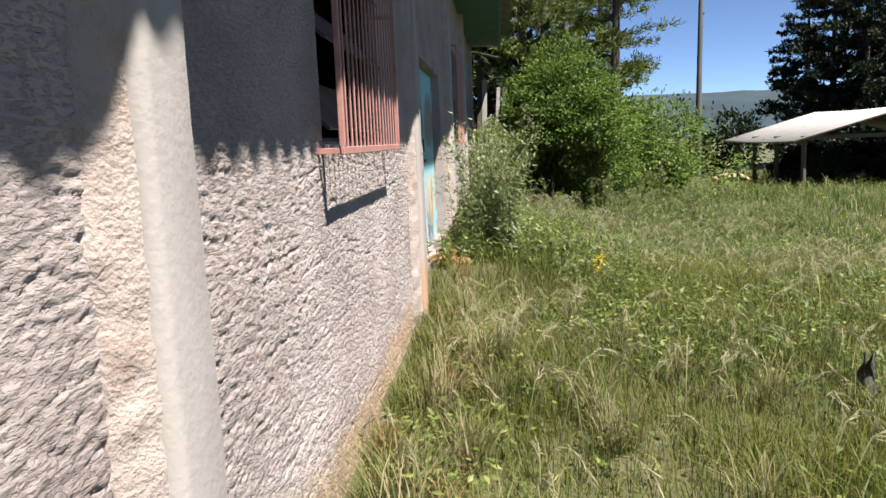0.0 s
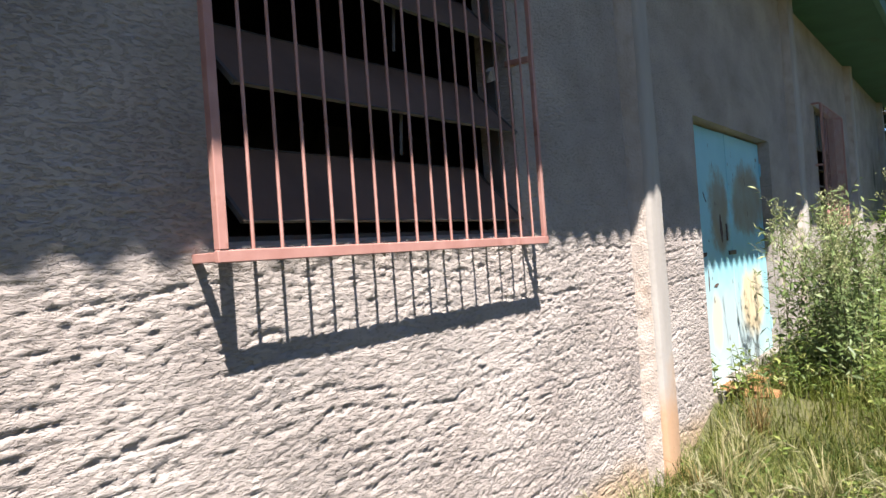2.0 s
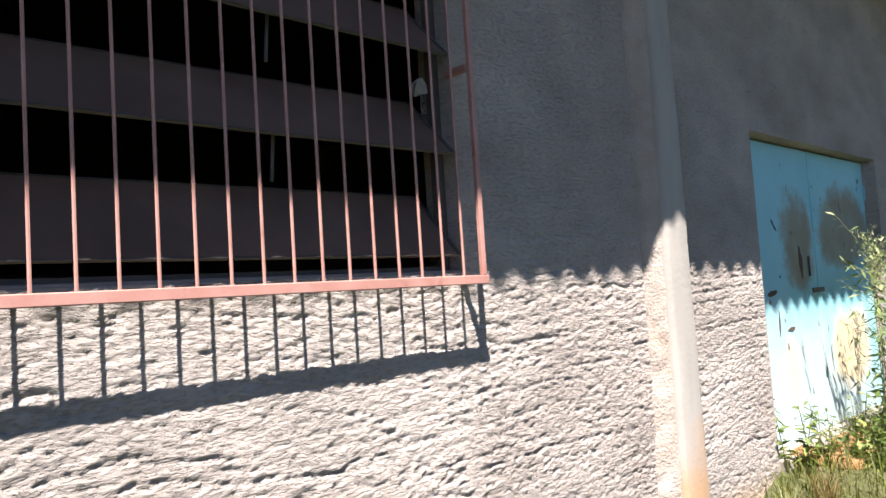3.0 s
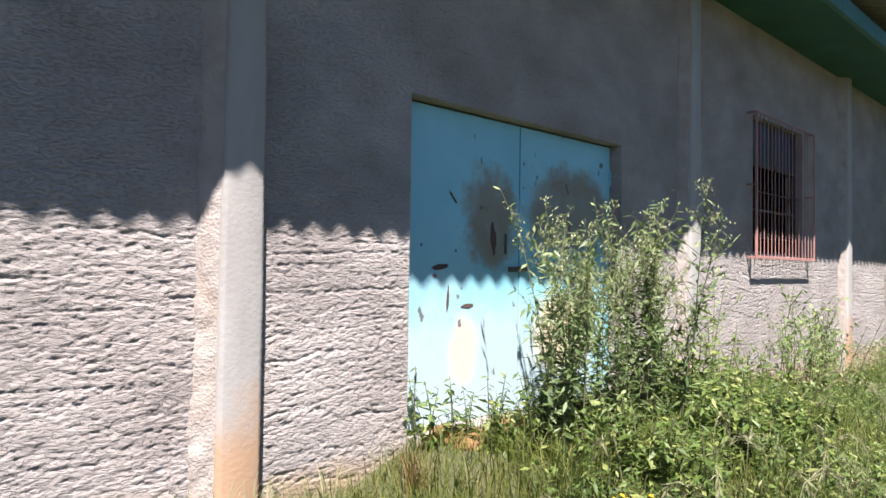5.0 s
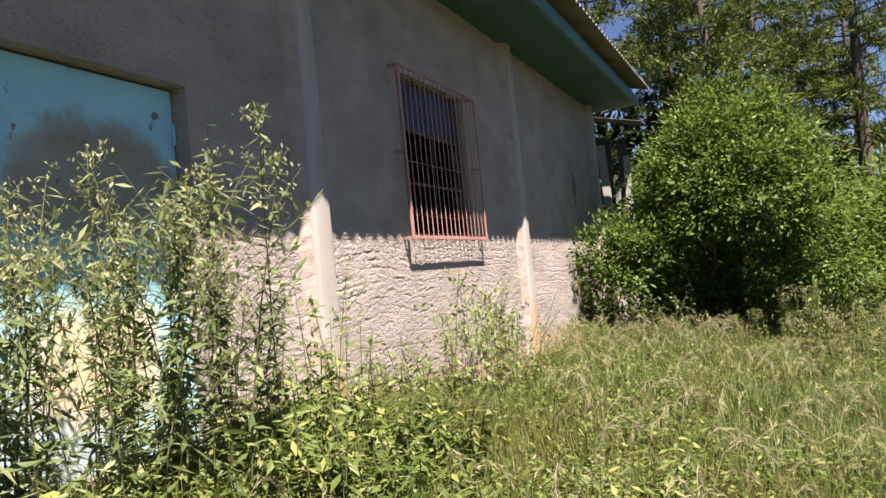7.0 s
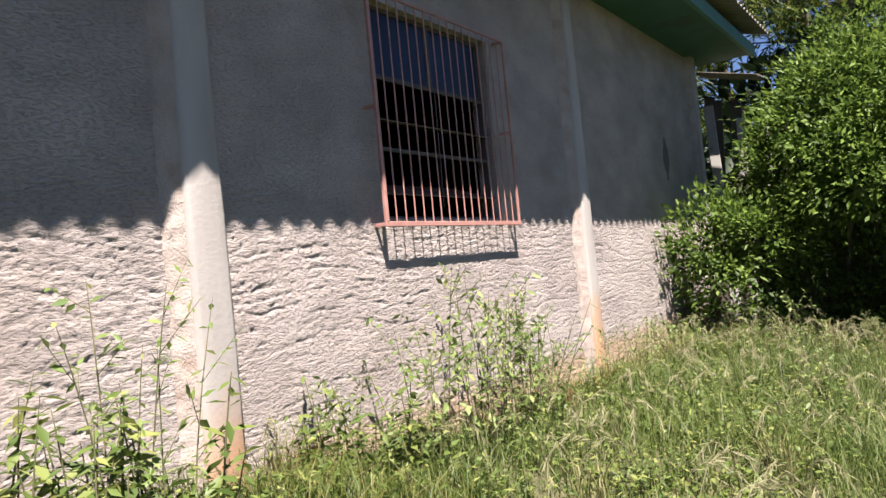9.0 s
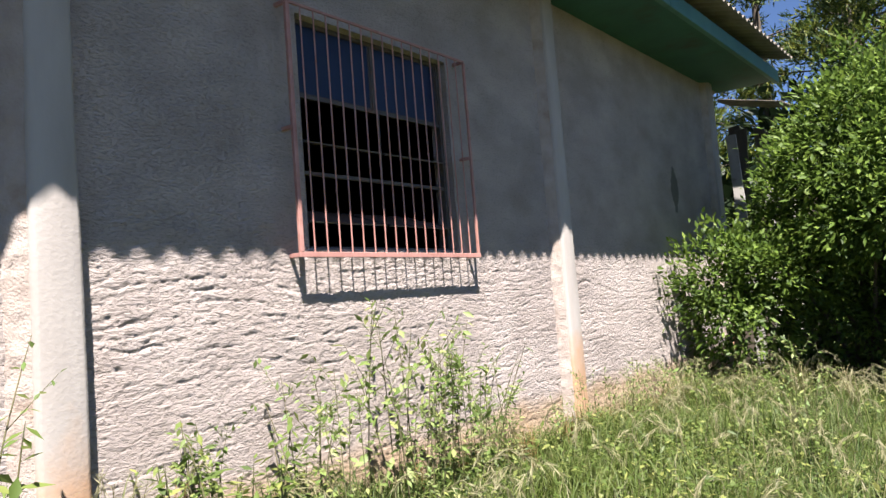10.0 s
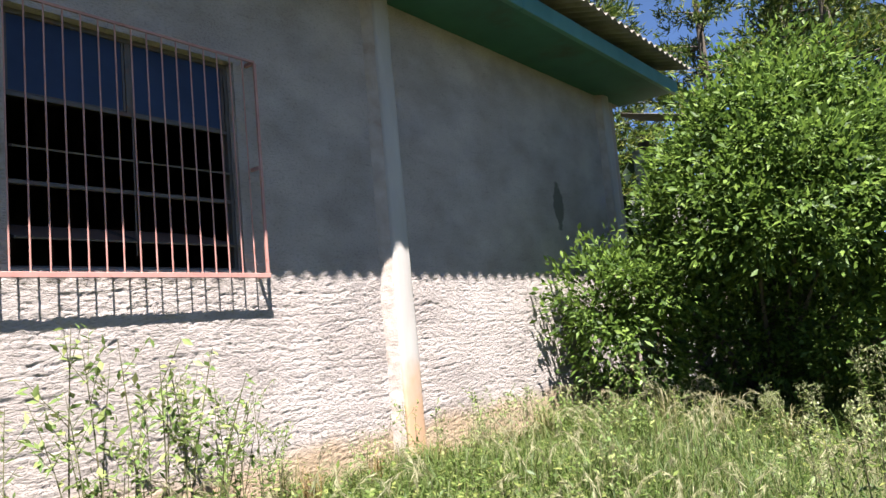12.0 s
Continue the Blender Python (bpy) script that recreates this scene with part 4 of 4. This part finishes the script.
TUFTS = [build_tuft(500 + k, DRY, "arching tuft of half-dry grass at the wall's foot") for k in range(3)]
spots = [(0.34, 0.62, 1.3), (0.55, 0.35, 1.1), (0.26, 1.25, 1.1), (0.55, 1.6, 0.9), (0.35, 2.3, 1.0), (0.6, 2.9, 0.9), (0.3, 3.5, 0.9), (0.45, 4.2, 1.1), (0.4, 4.75, 1.0), (0.9, 0.9, 0.8), (1.3, 1.9, 0.8), (0.75, 4.0, 0.9),
         (1.5, 3.4, 0.8), (0.3, 9.2, 0.9), (0.3, 12.2, 0.9), (0.35, 13.2, 0.8), (0.3, 14.3, 0.9), (0.45, 15.2, 1.0), (1.4, 15.9, 1.1), (1.9, 16.0, 1.1), (2.4, 16.1, 1.0), (0.9, 15.8, 1.0), (2.2, 11.0, 0.9), (1.6, 9.9, 0.9), (2.9, 13.0, 1.0)]
r3 = np.random.default_rng(88)
spots += [(r3.uniform(0.25, 2.4), r3.uniform(-0.6, 4.6), r3.uniform(0.6, 1.0)) for k in range(34)]
plant_out(TUFTS, spots, 9)
RUSTY = [build_tuft(540 + k, RUSTY_GRASS, "low tuft of rust-brown withered grass at the wall's foot") for k in range(2)]
spots = [(r3.uniform(0.12, 0.5), y + r3.normal(0, 0.15), r3.uniform(0.5, 0.85)) for y in (0.3, 0.8, 1.6, 2.6, 3.4, 4.3, 5.2, 9.5, 10.3, 10.9, 11.6, 12.3, 12.8, 13.3, 13.6, 14.0, 14.4, 15.0, 15.6, 16.2)]
plant_out(RUSTY, spots, 10)


def clay_bank():
    t = thing("clay_lumps", "orange clay heaped at the foot of the blue door", "clay")
    r = np.random.default_rng(8)
    for k in range(14):
        bm = bmesh.new()
        bmesh.ops.create_icosphere(bm, subdivisions=2, radius=1.0)
        for v in bm.verts:
            v.co *= 1 + 0.35 * noise.noise(v.co * 1.7 + Vector((k * 7.1, 0, 0)))
        ob = part("clod", bm, CLAY, t)
        x, y, s = r.uniform(0.05, 0.35), r.uniform(5.55, 7.2), r.uniform(0.05, 0.13)
        ob.matrix_local = pose(x, y, float(ground_z(x, y)) + s * 0.15, 0, 0, r.uniform(0, 360)) @ Matrix.Diagonal((s, s * 1.2, s * 0.7, 1))


clay_bank()


def crown(name, blobs, count, leaf, wide, mat, seed, per=60, tuft=0.2):
    """Leafy tufts over the outsides, and thinly through the insides, of overlapping lumps."""
    r = np.random.default_rng(seed)
    tufts = count // per
    vol = np.array([b[3] * b[4] for b in blobs])
    pick = r.choice(len(blobs), tufts, p=vol / vol.sum())
    u = r.normal(0, 1, (tufts, 3))
    u /= np.linalg.norm(u, axis=1, keepdims=True)
    rad = np.array([(b[3], b[3], b[4]) for b in blobs])[pick]
    far = np.where(r.random(tufts) < 0.22, r.uniform(0.5, 0.9, tufts), r.normal(0.95, 0.10, tufts))
    mid = np.array([b[:3] for b in blobs])[pick] + u * rad * far[:, None]
    size = tuft * r.uniform(0.6, 1.4, tufts)
    u, mid, size = np.repeat(u, per, 0), np.repeat(mid, per, 0), np.repeat(size, per)
    n = len(mid)
    off = r.normal(0, 1, (n, 3)) * size[:, None] * (0.62, 0.62, 0.5)
    pos = mid + off + u * np.abs(r.normal(0, 0.5, n))[:, None] * size[:, None]
    way = u * 0.5 + off / (size[:, None] + 0.01) * 0.5 + r.normal(0, 0.35, (n, 3))
    nrm = u * 0.5 + r.normal(0, 0.4, (n, 3)) + (0, 0, 0.8)
    keep = pos[:, 2] > 0.02
    k = keep.sum()
    return leaves_mesh(name, pos[keep], way[keep], nrm[keep], leaf * r.uniform(0.6, 1.25, k), wide * r.uniform(0.7, 1.2, k), mat)


def build_bush():
    b = thing("bush", "large dense green bush at the shed's far corner", "bush", at=pose(1.75, 17.5, float(ground_z(1.75, 17.5))))
    blobs = [(0.5, -0.1, 2.6, 1.10, 1.0), (0.65, 0.15, 3.35, 0.75, 0.72), (0.95, -0.65, 2.35, 0.72, 0.5), (0.05, 0.2, 2.85, 0.62, 0.70), (1.1, 0.2, 2.6, 0.80, 0.95), (0.45, -0.75, 2.05, 0.62, 0.42), (1.15, -0.55, 1.95, 0.60, 0.42), (1.55, 0.1, 1.75, 0.50, 0.55), (1.85, -0.35, 1.05, 0.42, 0.45),
             (-1.15, -1.0, 1.45, 0.56, 0.40), (-1.3, -1.05, 1.38, 0.42, 0.34), (-0.95, -0.85, 0.95, 0.52, 0.5), (-0.6, -0.6, 1.55, 0.60, 0.45), (-0.45, -0.2, 2.15, 0.58, 0.55), (-0.35, 1.0, 1.2, 0.85, 0.9), (0.15, 0.55, 1.0, 0.75, 0.75), (0.95, 0.6, 1.0, 0.75, 0.75), (-0.35, 0.2, 0.7, 0.5, 0.55)]
    r = np.random.default_rng(2)
    for bl in blobs:
        p = Vector(bl[:3])
        tube = ([(0.1 * r.normal(), 0.75 + 0.1 * r.normal(), -0.1), tuple(p * 0.45 + Vector((0, 0.5, 0.1))), tuple(p)], [0.045, 0.03, 0.012], 6)
        mesh_part("limb", tubes_mesh("limb", [tube], DARK_WOOD), b)
    mesh_part("crown", crown("crown", blobs, 60000, 0.10, 0.043, BUSH_LEAF, 21, 48, 0.165), b)


build_bush()


def build_pine(seed, height, mat, spread=3.2, low=0.3, full=1.0):
    r = np.random.default_rng(seed)
    t = thing("pine_tree", "tall pine with a bare dark trunk and layered boughs", "tree", "pines behind the shed")
    lean = r.normal(0, 0.02, 2)
    pts = [(lean[0] * height * u, lean[1] * height * u, height * u - 0.3) for u in (0, 0.25, 0.5, 0.75, 1.0)]
    mesh_part("trunk", tubes_mesh("trunk", [(pts, [0.26, 0.22, 0.17, 0.10, 0.02], 8)], BARK), t)
    tubes, pos, way, nrm, ln, wd = [], [], [], [], [], []
    z = height * low
    while z < height * 0.99:
        u = (z / height - low) / (1 - low)
        reach = spread * (1 - u) ** 0.75 * 0.9 + 0.3
        for k in range(4):
            a = r.uniform(0, 2 * np.pi)
            rr = reach * r.uniform(0.55, 1.1)
            b = np.array([lean[0] * z, lean[1] * z, z])
            d = np.array([np.cos(a), np.sin(a), r.uniform(0.0, 0.3)])
            e = b + d * rr + np.array([0, 0, -0.05 * rr])
            tubes.append(([tuple(b), tuple((b + e) / 2 + (0, 0, 0.08)), tuple(e)], [0.035, 0.02, 0.008], 4))
            for i in range(int(17 * full * rr / 1.5)):
                s = r.uniform(0.3, 1.05)
                c = b + (e - b) * s + r.normal(0, 0.13 + 0.05 * rr, 3) * (1, 1, 0.4)
                for q in range(9):
                    pos.append(c + r.normal(0, 0.05, 3))
                    way.append(d * 0.5 + r.normal(0, 0.6, 3) + (0, 0, 0.35))
                    nrm.append(r.normal(0, 1, 3))
                    ln.append(r.uniform(0.20, 0.36))
                    wd.append(r.uniform(0.030, 0.058) * (1.15 if full < 1.3 else 2.2))
        z += r.uniform(0.45, 0.85) * height / 16
    tagged(mesh_part("branchwork", tubes_mesh("branchwork", tubes, BARK), t), kind="stuff")
    mesh_part("crown", leaves_mesh("crown", np.array(pos), np.array(way), np.array(nrm), ln, wd, mat), t)
    return t


def stand(kinds, places, seed):
    r = np.random.default_rng(seed)
    for i, (x, y, s) in enumerate(places):
        m = pose(x, y, float(ground_z(x, y)), 0, 0, r.uniform(0, 360)) @ Matrix.Scale(s, 4)
        if i < len(kinds):
            kinds[i].matrix_world = m
        else:
            copy_thing(kinds[i % len(kinds)], m).matrix_basis = m


PINES = [build_pine(100 + k, 15, NEEDLE, 3.4, 0.32, 0.85) for k in range(3)]
stand(PINES, [(5.6, 31, 0.95), (3.2, 34, 1.05), (0.5, 30, 1.0), (-2.5, 33, 1.0), (1.8, 38, 1.1), (-5.5, 31, 1.0), (4.4, 40, 1.1), (-8, 36, 1.1), (-1, 42, 1.15),
              (7.0, 43, 1.05), (2.0, 27.5, 0.85), (-4.5, 26.5, 0.85)], 1)
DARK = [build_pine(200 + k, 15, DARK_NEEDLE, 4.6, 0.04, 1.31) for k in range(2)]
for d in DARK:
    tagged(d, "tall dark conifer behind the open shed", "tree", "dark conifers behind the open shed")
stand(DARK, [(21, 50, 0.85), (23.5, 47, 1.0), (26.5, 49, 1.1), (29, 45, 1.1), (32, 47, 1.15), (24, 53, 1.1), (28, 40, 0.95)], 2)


def build_shrub(seed, label, mat, size, leaf=0.09, count=5000):
    r = np.random.default_rng(seed)
    t = thing("shrub", label, "shrub", "shrubs along the field")
    blobs = [(r.normal(0, 0.5) * size, r.normal(0, 0.5) * size, size * r.uniform(0.5, 1.3), size * r.uniform(0.45, 0.7), size * r.uniform(0.45, 0.7)) for k in range(6)]
    tagged(mesh_part("branchwork", tubes_mesh("branchwork", [([(0, 0, -0.2), (b[0] * 0.5, b[1] * 0.5, b[2] * 0.5), b[:3]], [0.05, 0.03, 0.01], 5) for b in blobs], BARK), t), kind="stuff")
    mesh_part("crown", crown("crown", blobs, count, leaf * size, leaf * 0.5 * size, mat, seed, 40, 0.2 * size), t)
    return t


SHRUBS = [build_shrub(301 + k, "light green shrub at the field's edge", SHRUB_LEAF, 1.5) for k in range(3)]
stand(SHRUBS, [(5.2, 27, 1.1), (6.2, 28.5, 0.9), (4.0, 24.5, 0.9), (7.4, 33, 0.8), (6.0, 35, 1.2), (3.5, 22.0, 0.85), (4.6, 21.4, 0.8), (-1.5, 25.5, 0.8), (4.45, 19.5, 1.0), (5.5, 20.6, 0.95), (3.95, 18.7, 0.55), (8.3, 37, 0.7), (-7, 26.5, 1.0), (2.6, 23.5, 0.7)], 3)
# tree by the pole; copies are brush and added filler darkening shed and understory
SMALL = build_shrub(340, "small dark green tree, with copies added to darken shaded gaps", DARK_NEEDLE, 1.7, 0.17, 2800)
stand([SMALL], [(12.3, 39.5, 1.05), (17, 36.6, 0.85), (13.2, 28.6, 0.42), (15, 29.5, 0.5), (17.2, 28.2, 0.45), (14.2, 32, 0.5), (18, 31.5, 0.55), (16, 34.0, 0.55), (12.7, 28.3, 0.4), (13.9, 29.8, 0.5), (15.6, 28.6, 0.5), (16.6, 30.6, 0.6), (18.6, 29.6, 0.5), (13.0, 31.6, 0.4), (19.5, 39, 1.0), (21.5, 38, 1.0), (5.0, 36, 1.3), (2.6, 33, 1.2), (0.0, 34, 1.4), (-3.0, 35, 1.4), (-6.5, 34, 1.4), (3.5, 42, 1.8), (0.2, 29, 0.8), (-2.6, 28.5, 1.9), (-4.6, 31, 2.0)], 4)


def build_pole():
    x, y = 10.6, 36.6
    t = thing("utility_pole", "tall dark wooden utility pole in the field", "pole", at=pose(x, y, float(ground_z(x, y))))
    mesh_part("shaft", tubes_mesh("shaft", [([(0, 0, -0.5), (0.03, 0, 4), (0.1, 0, 9.4)], [0.16, 0.14, 0.10], 10)], POLE), t)
    for z in (8.2, 9.0):
        part("insulator", boxed((0.08, -0.08, z), (0.26, 0.08, z + 0.14), 0.03), POLE, t)
    part("bracket", boxed((0.05, -0.03, 7.6), (0.22, 0.03, 7.66), 0.005), POLE, t)


build_pole()


def build_open_shed():
    g = -1.05
    t = thing("open_shed", "low open-sided shed with a pale sheet roof on posts", "shed")
    x0, xr, x1, y0, y1, ze, zr = 11.4, 15.5, 19.6, 26.4, 34.9, 1.02, 2.15
    v, f = [], []
    n = 60
    for i in range(n + 1):
        y = y0 + (y1 - y0) * i / n
        dz = 0.03 * math.cos(i * math.pi)
        sag = -0.06 * math.sin(math.pi * i / n)
        v += [(x0, y, ze + dz + sag), (xr, y, zr + dz + sag), (x1, y, ze + dz + sag)]
    for i in range(n):
        a = 3 * i
        f += [(a, a + 1, a + 4, a + 3), (a + 1, a + 2, a + 5, a + 4)]
    roof = mesh_part("roof", np_mesh("roof", v, f, SHED_ROOF), t)
    md = roof.modifiers.new("thick", 'SOLIDIFY')
    md.thickness = 0.03
    for y in (y0 + 0.5, y0 + 3.2, y0 + 5.8, y1 - 0.5):
        for x in (x0 + 0.5, x1 - 0.5):
            part("post", bar_bm((x, y, g - 0.2), (x, y, ze + 0.12), 0.09, 8), DARK_WOOD, t)
        part("tie_beam", boxed((x0 + 0.4, y - 0.06, ze + 0.02), (x1 - 0.4, y + 0.06, ze + 0.16)), DARK_WOOD, t)
    for x in (x0 + 0.5, x1 - 0.5):
        part("wall_plate", boxed((x - 0.06, y0 + 0.3, ze - 0.12), (x + 0.06, y1 - 0.3, ze + 0.02)), DARK_WOOD, t)
    r = np.random.default_rng(77)
    p = thing("sand_heap", "pale heap of sand under the open shed", "sand")
    bm = bmesh.new()
    bmesh.ops.create_icosphere(bm, subdivisions=3, radius=1.0)
    for w in bm.verts:
        w.co *= 1 + 0.15 * noise.noise(w.co * 2)
    ob = part("mound", bm, SAND, p)
    ob.matrix_local = pose(12.0, 36.2, g - 0.1) @ Matrix.Diagonal((1.2, 0.8, 0.55, 1))
    for k in range(9):
        c = thing("junk_pile", "dark heap of timber stored under the open shed", "timber", "timber heaps in the open shed")
        x, y = r.uniform(13.2, 18.8), r.uniform(27.5, 34.2)
        c.matrix_world = pose(x, y, g, 0, 0, r.uniform(0, 180))
        for q in range(5):
            ob = part("timber", boxed((-0.9, -0.08, 0), (0.9, 0.08, 0.14), 0.01), DARK_WOOD, c)
            ob.matrix_local = pose(r.normal(0, 0.1), r.normal(0, 0.2), 0.15 * q, 0, r.uniform(-3, 3), r.normal(0, 9))


build_open_shed()


def build_rag():
    t = thing("dark_rag", "dark rag caught on a stick in the grass", "rag", at=pose(2.67, 2.45, float(ground_z(2.67, 2.45)) - 0.22))
    mesh_part("stick", tubes_mesh("stick", [([(0, 0, -0.1), (0.01, 0.01, 0.3), (0.0, 0.03, 0.52)], [0.012, 0.010, 0.008], 6)], BARK), t)
    v, f = [], []
    for i in range(9):
        for j in range(7):
            u, w = i / 8, j / 6
            v.append((0.03 * math.sin(u * 5 + w * 3), (w - 0.5) * (0.05 + 0.16 * u) + 0.02 * math.sin(u * 9), 0.5 - 0.36 * u - 0.03 * math.cos(w * 7)))
    for i in range(8):
        for j in range(6):
            a = i * 7 + j
            f.append((a, a + 1, a + 8, a + 7))
    ob = mesh_part("cloth", np_mesh("cloth", v, f, BLACK_CLOTH, True), t)
    md = ob.modifiers.new("thick", 'SOLIDIFY')
    md.thickness = 0.006


build_rag()


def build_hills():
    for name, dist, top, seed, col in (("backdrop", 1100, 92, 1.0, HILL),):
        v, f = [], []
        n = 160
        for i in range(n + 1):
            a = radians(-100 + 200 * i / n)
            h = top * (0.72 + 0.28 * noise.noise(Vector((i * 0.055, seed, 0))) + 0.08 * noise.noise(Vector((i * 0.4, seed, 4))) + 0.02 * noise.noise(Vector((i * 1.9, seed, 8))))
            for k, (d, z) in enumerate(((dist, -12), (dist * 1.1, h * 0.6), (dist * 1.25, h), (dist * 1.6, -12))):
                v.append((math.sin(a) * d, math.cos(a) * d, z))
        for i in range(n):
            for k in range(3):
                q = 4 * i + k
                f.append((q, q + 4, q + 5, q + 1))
        tagged(new(name, np_mesh(name, v, f, col, True)), "far wooded hills with blue distance haze in their colour", "hills", kind="structure")


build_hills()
